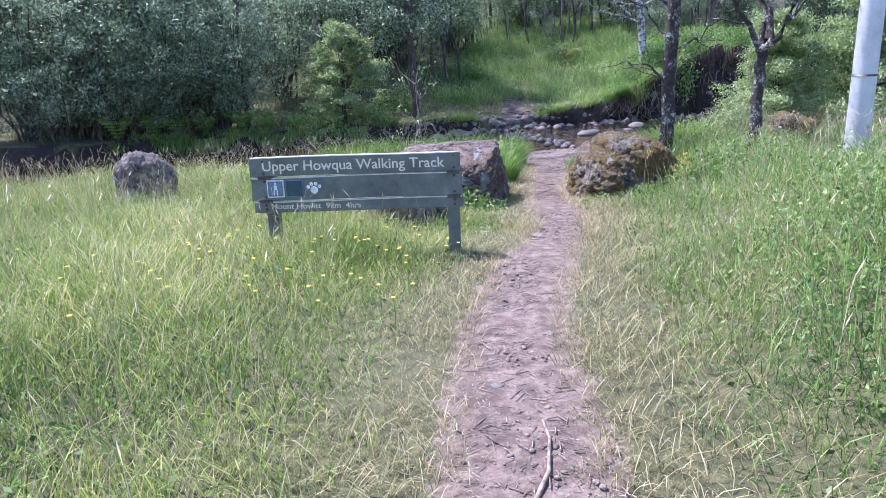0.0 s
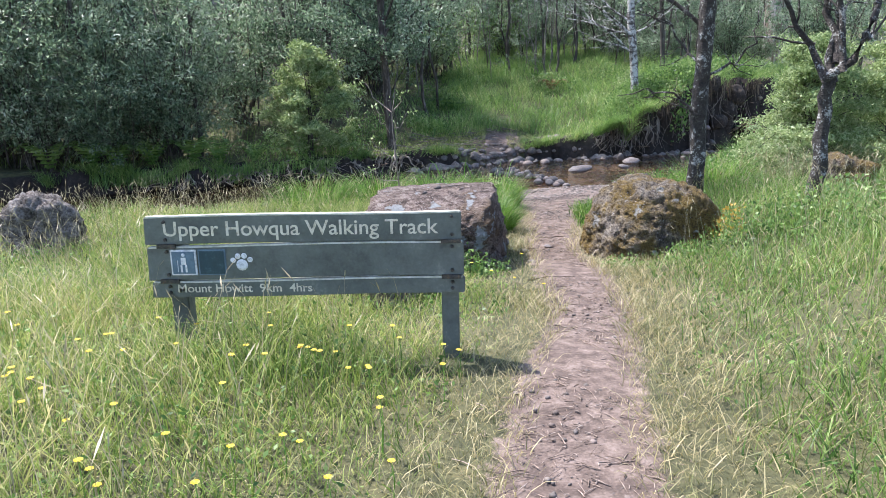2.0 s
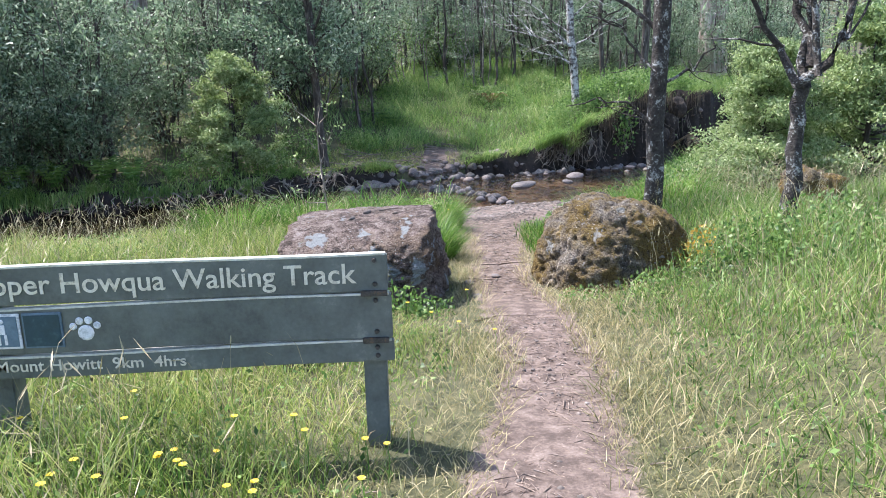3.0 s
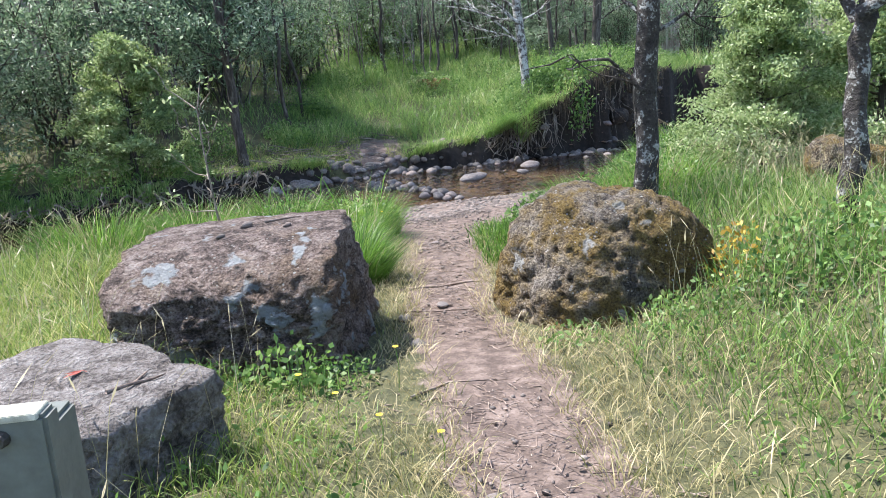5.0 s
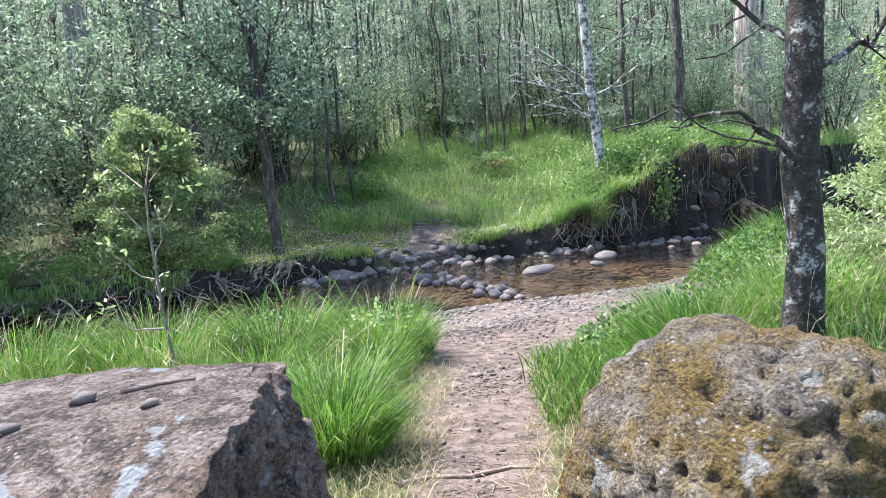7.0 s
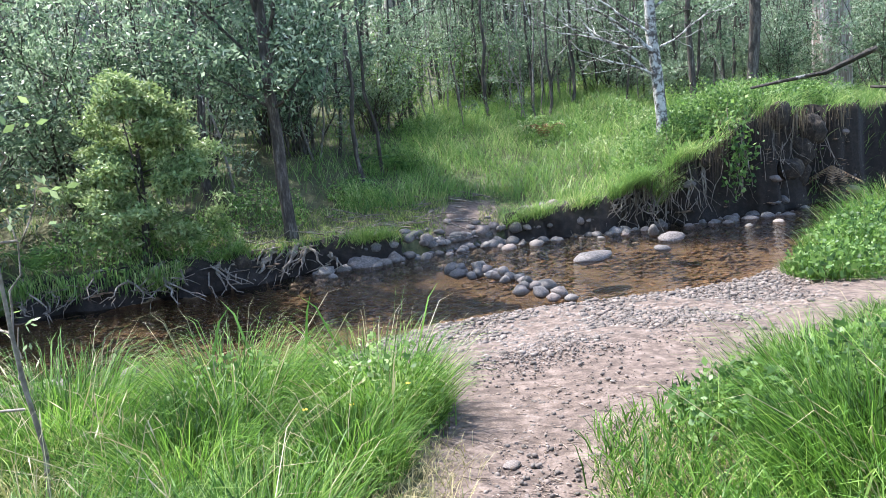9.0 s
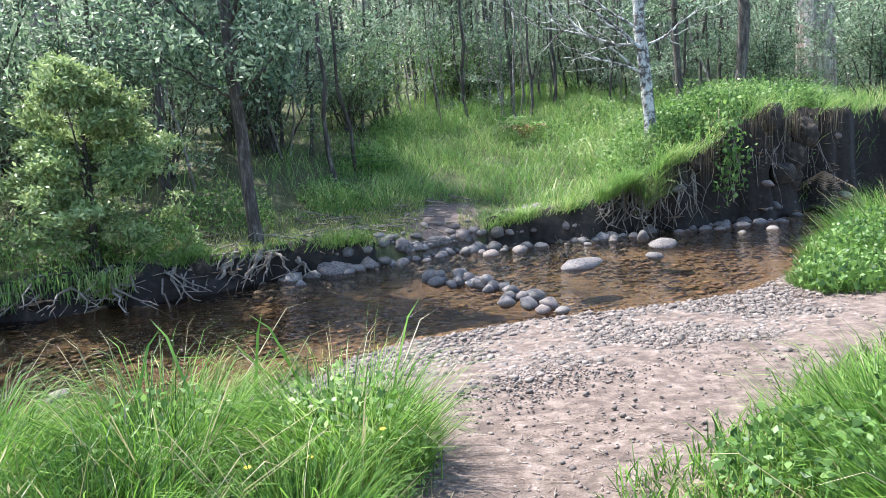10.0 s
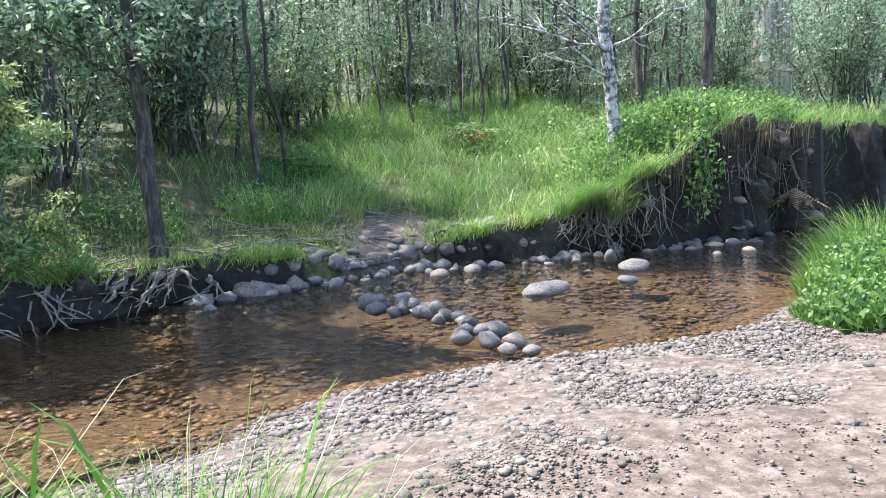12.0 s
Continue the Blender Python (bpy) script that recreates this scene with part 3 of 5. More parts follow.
def words_on(board, name, words, x0, x1, z, height, label):
    me = text_mesh(words, 1.0, M_LETTER)
    bm = bmesh.new()
    bm.from_mesh(me)
    lo, hi = min(v.co.x for v in bm.verts), max(v.co.x for v in bm.verts)
    sx, sz = (x1 - x0) / (hi - lo), height / 0.73
    for v in bm.verts:
        v.co = Vector((x0 + (v.co.x - lo) * sx, 5.6465 - v.co.z * 0.6, z + v.co.y * sz))
    bmesh.ops.reverse_faces(bm, faces=bm.faces)
    seen, glyphs = set(), []
    for v in bm.verts:
        if v in seen:
            continue
        stack, island = [v], []
        seen.add(v)
        while stack:
            q = stack.pop()
            island.append(q)
            for e in q.link_edges:
                o = e.other_vert(q)
                if o not in seen:
                    seen.add(o)
                    stack.append(o)
        xs = [q.co.x for q in island]
        for g in glyphs:
            if min(xs) < g[1] and max(xs) > g[0] and min(g[1], max(xs)) - max(g[0], min(xs)) > 0.6 * min(max(xs) - min(xs), g[1] - g[0]):
                g[2] += island
                break
        else:
            glyphs.append([min(xs), max(xs), island])
    for _, _, island in glyphs:
        one = bmesh.new()
        at = {q: one.verts.new(q.co) for q in island}
        for f in {f for q in island for f in q.link_faces}:
            one.faces.new([at[q] for q in f.verts])
        part(name, one, M_LETTER, board, label)
    bm.free()


def build_sign():
    sign = tagged(new("trail_sign"), "grey-green painted timber trail sign with cream routed lettering, standing in grass", "sign")
    for x in (-1.655, -0.07):
        post = part("post", box_bm(x - 0.05, x + 0.05, 5.69, 5.79, -0.35, 0.74, 0.006, 0.006), M_WOOD_PAINT, sign)
    boards = []
    for z0, z1, x0, x1 in ((0.615, 0.775, -1.8, 0.0), (0.408, 0.603, -1.798, 0.012), (0.302, 0.396, -1.79, 0.015)):
        bm = box_bm(x0, x1, 5.65, 5.69, z0, z1, 0.005, 0.003, cuts=14)
        for v in bm.verts:
            v.co.z += 0.004 * math.sin(v.co.x * 3.1 + z0 * 9) + (v.co.x + 0.9) * 0.008
            if v.co.x < -1.6:
                v.co.x += (z1 - v.co.z) * -0.05
        board = part("board", bm, M_WOOD_PAINT, sign)
        # pale strip just proud of the board: sunlight on its upper edge, painted in
        bmesh_edge = box_bm(x0 + 0.01, x1 - 0.01, 5.6475, 5.687, z1 - 0.005, z1 + 0.004, 0.001, 0, cuts=14)
        for v in bmesh_edge.verts:
            v.co.z += 0.004 * math.sin(v.co.x * 3.1 + z0 * 9) + (v.co.x + 0.9) * 0.008
        part("weathered_top_edge", bmesh_edge, M_SUNLIT_EDGE, board, "pale strip painted as the sunlit upper edge")
        boards.append(board)
        for x in (-1.685, -0.055):
            for z in (z0 + 0.03, z1 - 0.028):
                part("bolt", disc_bm(x, 5.643, z + (x + 0.9) * 0.008, 0.011, 0.014), M_STEEL, board, "rusty bolt head")
    for x in (-1.68, -0.06):
        for z in (0.606, 0.4):
            part("bracket", box_bm(x - 0.055, x + 0.055, 5.632, 5.648, z - 0.01 + (x + 0.9) * 0.008, z + 0.014 + (x + 0.9) * 0.008, 0.002), M_STEEL, sign, "rusty steel bracket")
    words_on(boards[0], "letter", "Upper Howqua Walking Track", -1.69, -0.13, 0.66, 0.088, "cream routed letter")
    words_on(boards[2], "letter", "Mount Howitt  9km  4hrs", -1.64, -0.86, 0.327, 0.05, "small cream routed letter")
    y = 5.645
    plate = part("walker_plate", box_bm(-1.665, -1.515, y - 0.004, y + 0.004, 0.43, 0.58, 0.002), M_WHITE, boards[1], "blue pictogram plate with white border")
    part("blue_field", box_bm(-1.655, -1.525, y - 0.008, y - 0.0045, 0.44, 0.57, 0.001), M_BLUE, plate)
    for n, b in (("figure_head", disc_bm(-1.588, y - 0.0105, 0.55, 0.011, 0.004)),
                 ("figure_body", box_bm(-1.602, -1.574, y - 0.0125, y - 0.0085, 0.495, 0.536, 0.001)),
                 ("figure_leg", box_bm(-1.607, -1.596, y - 0.0125, y - 0.0085, 0.45, 0.494, 0.001)),
                 ("figure_leg", box_bm(-1.58, -1.569, y - 0.0125, y - 0.0085, 0.45, 0.494, 0.001)),
                 ("figure_staff", box_bm(-1.624, -1.62, y - 0.0125, y - 0.0085, 0.452, 0.52, 0.001))):
        part(n, b, M_WHITE, plate)
    plate = part("teal_plate", box_bm(-1.505, -1.345, y - 0.004, y + 0.004, 0.43, 0.58, 0.002), M_BLUE, boards[1], "faded dark teal plate")
    part("teal_field", box_bm(-1.497, -1.353, y - 0.007, y - 0.0045, 0.438, 0.572, 0.001), M_TEAL, plate)
    for x, z, r in ((-1.255, 0.487, 0.034), (-1.305, 0.515, 0.016), (-1.277, 0.538, 0.017), (-1.24, 0.54, 0.017), (-1.207, 0.518, 0.016)):
        part("paw_pad", disc_bm(x, y, z, r, 0.006, 12), M_WHITE, boards[1], "faded white paw mark")


build_sign()

# ---- pole ----
pole_s = Soup().tube([(4.25, 7.95, z) for z in (-0.5, 0.5, 2, 4, 7)], [0.13, 0.125, 0.12, 0.115, 0.11], 20)
pole = tagged(put("utility_pole", pole_s.mesh("pole", M_POLE)), "plain grey metal pole standing in tall grass", "pole")
put("band", Soup().tube([(4.25, 7.95, 1.14), (4.25, 7.95, 1.16)], [0.127, 0.127], 20).mesh("band", M_STEEL), pole, "dark band round the pole")


# ---- trees ----
def wander(p0, p1, n, amount):
    p = np.linspace(p0, p1, n)
    w = np.cumsum(rng.normal(size=(n, 3)) * amount, axis=0)
    w -= np.linspace(0, 1, n)[:, None] * w[-1]
    return p + w


def limb(soup, start, end, r0, r1=0.008, n=7, amount=0.05, twigs=0, tips=None, sides=6, twig=(5, 4)):
    p = wander(np.array(start, float), np.array(end, float), n, amount)
    soup.tube(p, np.linspace(r0, r1, n), sides)
    if tips is not None:
        tips.append(p[-1])
    ln = np.linalg.norm(p[-1] - p[0])
    for _ in range(twigs):
        k = rng.integers(2, n)
        d = rng.normal(size=3)
        d = d / np.linalg.norm(d) + (p[-1] - p[0]) / ln * 0.8
        e = p[k] + d * ln * rng.uniform(0.15, 0.4)
        soup.tube(wander(p[k], e, twig[0], amount * 0.5), np.linspace(r0 * 0.35, 0.004, twig[0]), twig[1])
        if tips is not None:
            tips.append(e)
            tips.append((p[k] + e) / 2)
    return p


def leaf_cloud(tips, per, spread, length, slim=0.4, small=False, flat=0.6):
    """Leaves gathered round the twig tips; small ones, seen from afar, are one triangle each."""
    c = np.repeat(np.array(tips), per, axis=0)
    c = c + rng.normal(size=c.shape) * spread * np.array([1, 1, flat])
    v, q = leaves(c, length, slim)
    if not small:
        return Soup().add(v, q)
    v = v.reshape(-1, 4, 3)[:, [0, 1, 2]].copy()
    v[:, 1] += (v[:, 1] - (v[:, 0] + v[:, 2]) / 2) * 0.6
    return Soup().add(v.reshape(-1, 3), None, np.arange(len(v) * 3).reshape(-1, 3))


def forest_tree(height, r, crown_from, reach, branches, per, material_bark, material_leaf, leaf=0.085, lean=0.3, twigs=6, spread=0.17):
    """One slim forest tree at the origin: trunk, limbs and a loose crown."""
    tree = new("forest_tree")
    top = np.array([rng.normal() * lean, rng.normal() * lean, height])
    p = wander(np.array([0, 0, -0.4]), top, 12, 0.06)
    tips, limbs = [], Soup().tube(p, np.linspace(r, r * 0.25, 12), 8)
    for _ in range(branches):
        f = rng.uniform(crown_from, 1.0)
        b = p[min(11, int(f * 11))]
        a = rng.uniform(0, 2 * np.pi)
        k = reach * (1.15 - 0.6 * f) * rng.uniform(0.6, 1.2)
        e = b + [math.cos(a) * k, math.sin(a) * k, rng.uniform(-0.2, 0.6) * k]
        limb(limbs, b, e, max(r * 0.3, 0.012), 0.006, 5, 0.05, twigs, tips, 3, (3, 3))
    put("trunk", limbs.mesh("trunk", material_bark), tree)
    put("crown", leaf_cloud(tips, per, spread, leaf, 0.42, True).mesh("crown", material_leaf, False), tree)
    return tree


def shrub(height, reach, stems, per, material_leaf, leaf=0.07, slim=0.4, spread=0.17, material_bark=None):
    """A bushy shrub at the origin: many leaning stems leafed from low down."""
    s = new("shrub")
    wood, tips = Soup(), []
    for _ in range(stems):
        a, k = rng.uniform(0, 2 * np.pi), reach * rng.uniform(0.3, 1.0)
        h = height * rng.uniform(0.45, 1.0) * (1.1 - 0.4 * k / reach)
        p = limb(wood, (rng.normal() * 0.12, rng.normal() * 0.12, -0.2), (math.cos(a) * k, math.sin(a) * k, h), 0.025, 0.006, 8, 0.05, 7, tips, 4, (3, 3))
        tips += [p[j] for j in (3, 4, 5, 6, 7)]
    put("wood", wood.mesh("wood", material_bark or M_BARK_DARK), s)
    put("crown", leaf_cloud(tips, per, spread, leaf, slim, True).mesh("crown", material_leaf, False), s)
    return s


def stand(ob, x, y, turn=0.0, sink=0.0, scale=1.0):
    return copy_thing(ob, pose(x, y, ground_z(x, y) - sink, 0, 0, turn) @ Matrix.Scale(scale, 4))


def discard(ob):
    for o in [*ob.children_recursive, ob]:
        bpy.data.objects.remove(o)


def near_tree(x, y, r, height, forks, label, lean=(0, 0), fork_z=None, material=None):
    """A rough lichened tree by the creek whose trunk divides above the eye."""
    t = tagged(new("tree"), label, "tree")
    z = ground_z(x, y)
    t.location = (x, y, z)
    fz = fork_z or height
    p = wander((0, 0, -0.4), (lean[0], lean[1], fz), 14, 0.014)
    rr = np.linspace(r, r * 0.78, 14)
    rr[:2] *= 1.2
    trunk = Soup().tube(p, rr, 16)
    v = trunk.v[0]
    trunk.v[0] = v + np.array([noise.noise_vector(Vector(q) * 14) for q in v]) * 0.016
    put("trunk", trunk.mesh("trunk", material or M_BARK), t)
    tips = []
    for s, e, r0 in forks:
        b = Soup()
        limb(b, p[min(13, int(s / fz * 12) + 1)] if s < fz else p[-1], e, r0, 0.006, 9, 0.05, 9, tips, 7)
        put("limb", b.mesh("limb", material or M_BARK), t)
    return t, tips


tree, tips = near_tree(2.78, 10.62, 0.098, 6.0, [(1.35, (-0.55, 0.3, 1.4), 0.024), (1.6, (-0.65, 0.5, 2.3), 0.02), (1.6, (0.75, 0.35, 2.3), 0.018), (2.4, (-0.9, 0.7, 3.4), 0.03),
                                                (3.2, (1.5, -0.8, 4.8), 0.03), (4.5, (-1.2, 0.8, 6.2), 0.03), (5.5, (0.8, 0.3, 7.5), 0.03)],
                       "dark lichen-spotted tree trunk beside the mossy boulder", (0.09, 0.05), 6.0)
put("crown", leaf_cloud([q for q in tips if q[2] > 3.0], 40, 0.22, 0.08).mesh("crown", L_GREY, False), tree)
tree, tips = near_tree(3.5, 9.05, 0.078, 1.35, [(1.3, (-0.8, 0.35, 2.7), 0.04), (1.3, (0.1, 0.3, 3.2), 0.05), (1.35, (0.75, -0.1, 2.5), 0.045), (1.35, (-0.2, -0.3, 3.4), 0.035), (1.35, (0.45, 0.5, 3.2), 0.035)],
                       "small forked tree with bare lichen-covered limbs", (0.05, 0.02), 1.35)
put("crown", leaf_cloud([q for q in tips if q[2] > 2.2], 14, 0.2, 0.07).mesh("crown", L_GREY, False), tree)
tree, tips = near_tree(-1.97, 20.15, 0.105, 4.2, [(2.6, (-1.4, 0.2, 4.2), 0.04), (2.8, (1.3, -0.5, 3.6), 0.04), (3.2, (0.6, -1.0, 4.6), 0.04), (3.6, (-0.6, -0.8, 5.2), 0.04), (4.0, (0.5, 0.4, 6.8), 0.05), (4.0, (-0.8, 0.5, 6.4), 0.05), (3.0, (-1.2, -0.8, 3.2), 0.03), (2.4, (1.0, -0.9, 2.9), 0.03), (2.3, (-0.9, -0.9, 2.75), 0.03)],
                       "dark-barked wattle tree rooted in the creek bank", (-0.18, 0.1), 4.2, M_BARK_DARK)
put("crown", leaf_cloud(tips, 46, 0.2, 0.1).mesh("crown", L_GREY, False), tree)
tree, tips = near_tree(4.95, 23.9, 0.12, 5.0, [(1.7, (-2.6, 0.1, 2.5), 0.04), (1.5, (-1.9, -0.3, 2.05), 0.025), (1.6, (-2.3, 0.4, 2.9), 0.03), (1.9, (-1.5, -0.5, 2.7), 0.025), (2.0, (-2.2, -0.4, 3.1), 0.035), (2.4, (-1.7, 0.6, 3.4), 0.03), (1.8, (1.6, 0.5, 2.6), 0.03), (2.6, (1.4, -0.4, 3.6), 0.03), (4.0, (-0.8, 0.4, 6.0), 0.04), (4.4, (0.9, 0.3, 6.5), 0.04)],
                       "pale lichen-covered tree with bare branches on the far bank", (-0.35, 0.2), 5.0, M_BARK_PALE)

# slim forest trees and shrubs, a few kinds copied over the far side
kinds = [forest_tree(h, r, cf, rc, nb, per, M_BARK_DARK, L_GREY, lf) for h, r, cf, rc, nb, per, lf in
         ((5.4, 0.055, 0.25, 1.2, 13, 18, 0.1), (6.4, 0.07, 0.35, 1.3, 13, 18, 0.105), (4.8, 0.04, 0.2, 1.0, 12, 20, 0.095), (7.0, 0.085, 0.35, 1.4, 14, 18, 0.11))]
for k in kinds:
    tagged(k, "slim dark-stemmed wattle tree with small grey-green leaves", "tree", "forest behind the creek")
spots = []


CLEAR = (((-3.75, 18.95), (-7.0, 21.0), 1.5), ((-8.4, 27.2), (-6.0, 22.5), 1.0), ((12.6, 33.0), (8.5, 25.5), 1.2), ((-0.5, 21.6), (-3.6, 23.7), 1.1), ((2.0, 24.5), (-2.3, 27.3), 1.1))


def in_clearing(x, y):
    for a, b, w in CLEAR:
        a, b = Vector(a), Vector(b)
        u = max(0.0, min(1.0, (Vector((x, y)) - a).dot(b - a) / (b - a).length_squared))
        if (a + (b - a) * u - Vector((x, y))).length < w:
            return True
    return False


def free_spot(x, y, gap):
    if in_clearing(x, y):
        return False
    if any((x - a) ** 2 + (y - b) ** 2 < gap * gap for a, b in spots):
        return False
    spots.append((x, y))
    return True


count = 0
for _ in range(3000):
    if count >= 120:
        break
    x = rnd.uniform(-19, 21)
    d = rnd.uniform(0.8, 26) if rnd.random() < 0.75 else rnd.uniform(0.8, 10)
    y = float(far_edge(x)) + d
    glade = max(0.0, 1 - abs(x - 2.4 - (y - 24) * 0.1) / 3.7)
    if (glade > 0 and d < 8.5) or (-3.4 < x < 0.2 and d < 3.4) or (x > 4 and d < 4.0) or not free_spot(x, y, 0.75):
        continue
    stand(kinds[rnd.randrange(4)], x, y, rnd.uniform(0, 360), 0, rnd.uniform(0.8, 1.2))
    count += 1
for k in kinds:
    discard(k)

# crowded slim poles under the crowns
poles = [forest_tree(h, r, cf, rc, nb, per, bark, L_GREY, 0.09, ln, 3, 0.12) for h, r, cf, rc, nb, per, bark, ln in
         ((6.5, 0.036, 0.3, 0.7, 7, 10, M_BARK_DARK, 0.3), (5.8, 0.028, 0.25, 0.65, 7, 10, M_BARK_MID, 0.45), (7.2, 0.05, 0.35, 0.8, 7, 10, M_BARK_DARK, 0.25), (5.0, 0.022, 0.2, 0.6, 7, 9, M_BARK_MID, 0.6), (4.0, 0.02, 0.5, 0.5, 4, 6, M_BARK_MID, 0.9))]
for k in poles:
    tagged(k, "thin straight sapling with sparse leaves in the crowded wood", "tree", "thin poles of the wood")
made = 0
for _ in range(4000):
    if made >= 210:
        break
    x, d = rnd.uniform(-11, 13), 2.2 + 13 * rnd.random() ** 1.3
    y = float(far_edge(x)) + d
    if (abs(x - 2.6 - (y - 24) * 0.1) < 3.6 and d < 7.6) or (-3.4 < x < 0.2 and d < 2.6) or (x > 4 and d < 4.5) or not free_spot(x, y, 0.32):
        continue
    stand(poles[rnd.randrange(5)], x, y, rnd.uniform(0, 360), 0, rnd.uniform(0.8, 1.25))
    made += 1
for k in poles:
    discard(k)

dark = [shrub(3.6, 1.7, 16, 30, L_GREY, 0.105, spread=0.13), shrub(4.6, 1.6, 16, 30, L_GREY, 0.105, spread=0.13)]
for k in dark:
    tagged(k, "dense dark grey-green wattle shrub on the creek bank", "shrub", "shrubs along the far bank")
for x, d, s in ((-4.6, 3.4, 0.9), (-5.9, 1.3, 1.05), (-7.0, 1.4, 1.1), (-6.6, 0.8, 0.7), (-7.7, 0.7, 0.75), (-9.1, 0.7, 0.8), (-10.4, 0.7, 0.8), (-5.2, 0.7, 0.55), (-6.4, 2.6, 1.1), (-9.2, 2.4, 1.2), (-11.8, 2.6, 1.2), (-8.4, 1.3, 1.1), (-9.8, 1.2, 1.1), (-11.4, 1.5, 1.2), (-13.2, 1.5, 1.2), (-5.0, 3.0, 1.3), (-7.8, 3.4, 1.4), (-10.6, 3.3, 1.3), (-3.0, 3.4, 0.9), (-12.6, 3.6, 1.4), (-4.4, 5.2, 1.1), (-2.9, 6.4, 1.1), (-6.2, 4.8, 1.3), (-3.8, 8.0, 1.3), (-1.6, 8.2, 1.0),
                (9.5, 5.6, 0.45), (11.0, 5.0, 0.5), (10.5, 7.2, 0.5), (8.2, 6.4, 0.42), (6.6, 7.4, 0.4), (8.8, 2.6, 0.7), (10.4, 1.6, 0.8), (12.0, 2.0, 1.0), (9.6, 4.6, 0.9), (13.6, 2.4, 1.1)):
    if d > 4.5 or not in_clearing(x, float(far_edge(x)) + d):
        stand(dark[rnd.randrange(2)], x, float(far_edge(x)) + d, rnd.uniform(0, 360), 0, s)
for k in dark:
    discard(k)


def tiered_shrub(height, reach, tiers, per, leaf, low=0.12):
    """A feathery shrub: boughs in tiers, shorter towards the top, each with flat sprays of leaves on its outer half."""
    t = new("shrub")
    wood, tips = Soup(), []
    for _ in range(3):
        limb(wood, (rng.normal() * 0.06, rng.normal() * 0.06, -0.2), (rng.normal() * 0.12, rng.normal() * 0.12, height * rng.uniform(0.85, 1.0)), 0.03, 0.006, 8, 0.02, 0, None, 5)
    for k in range(tiers):
        f = low + (1 - low) * (k + rng.random()) / tiers
        a, ln = rng.uniform(0, 2 * np.pi), reach * (1.02 - 0.8 * f ** 1.5) * rng.uniform(0.6, 1.15)
        e = np.array([math.cos(a) * ln, math.sin(a) * ln, height * f + ln * rng.uniform(-0.05, 0.3)])
        p = limb(wood, (0, 0, height * f * 0.94), e, 0.012, 0.004, 7, 0.02, 4, tips, 4, (3, 3))
        tips += [p[3], p[4], p[5], p[6], p[6]]
    put("wood", wood.mesh("wood", M_BARK_DARK), t)
    put("crown", leaf_cloud(tips, per, 0.085, leaf, 0.36, False, 0.38).mesh("crown", L_GREEN, False), t)
    return t


b = tiered_shrub(2.55, 1.1, 40, 80, 0.085)
tagged(b, "bright yellow-green feathery shrub at the creek bank", "shrub")
stand(b, -3.75, 18.95, 30, 0, 1.0)
b2 = tiered_shrub(2.3, 0.95, 72, 58, 0.052, 0.03)
tagged(b2, "pale green dense bush beside the forked tree", "shrub")
stand(b2, 5.15, 12.9, 80, 0, 1.05)
stand(b2, 6.7, 12.9, 200, 0, 1.25)
discard(b), discard(b2)

under = [shrub(1.7, 1.1, 8, 22, L_WEED, 0.085), shrub(2.6, 1.1, 9, 20, L_GREY, 0.085)]
for k in under:
    tagged(k, "leafy understorey shrub between the forest trees", "shrub", "forest understorey")
made = 0
while made < 66:
    x, d = rnd.uniform(-16, 18), rnd.uniform(3, 24)
    y = float(far_edge(x)) + d
    if (abs(x - 2.4 - (y - 24) * 0.1) < 3.7 and d < 9) or (x > 3 and d < 5) or in_clearing(x, y):
        continue
    stand(under[rnd.randrange(2)], x, y, rnd.uniform(0, 360), 0, rnd.uniform(0.7, 1.3))
    made += 1
for k in under:
    discard(k)

# big gum trunks in the forest
for x, y, r, lab in ((-8.4, 27.2, 0.33, "large smooth-barked gum tree with grey trunk"), (-7.1, 28.0, 0.33, "large smooth-barked gum tree with grey trunk"), (12.6, 33.0, 0.6, "large gum tree with peeling pale bark"), (7.75, 26.2, 0.13, "dark straight tree trunk above the bank"), (-2.35, 43.6, 0.3, "tall straight trunk deep in the forest")):
    g = tagged(new("gum_tree"), lab, "tree", "tall forest trees")
    z = ground_z(x, y)
    g.location = (x, y, z)
    p = wander((0, 0, -0.5), (rng.normal() * 0.6, 0.3, 15), 14, 0.05)
    s = Soup().tube(p, np.linspace(r, r * 0.6, 14), 14)
    s.v[0] = s.v[0] + np.array([noise.noise_vector(Vector(q) * 3) for q in s.v[0]]) * r * 0.15
    cr, tips = s, []
    for _ in range(9):
        a = rng.uniform(0, 6.28)
        limb(cr, p[rng.integers(8, 14)], p[12] + [math.cos(a) * 3, math.sin(a) * 3, rng.uniform(-2, 2.5)], 0.08, 0.01, 6, 0.1, 6, tips, 5)
    put("trunk", cr.mesh("trunk", M_BARK_DARK if r < 0.2 else M_BARK_GUM), g)
    put("crown", leaf_cloud(tips, 18, 0.4, 0.18).mesh("crown", L_GREY, False), g)

# the woods that close the distance
n = 90000
clump = rng.integers(0, 700, n)
cx, cd, cz = rng.uniform(-60, 60, 700), rng.uniform(26, 62, 700), rng.uniform(0.0, 1, 700) ** 1.5 * 11
c = np.stack([cx[clump], far_edge(cx[clump]) + cd[clump], land(cx, far_edge(cx) + cd)[0][clump] + cz[clump]], -1) + rng.normal(size=(n, 3)) * [1.2, 1.2, 0.9]
lv, lq = leaves(c, 0.34, 0.5)
woods = Soup().add(lv.reshape(-1, 4, 3)[:, [0, 1, 2]].reshape(-1, 3), None, np.arange(n * 3).reshape(-1, 3))
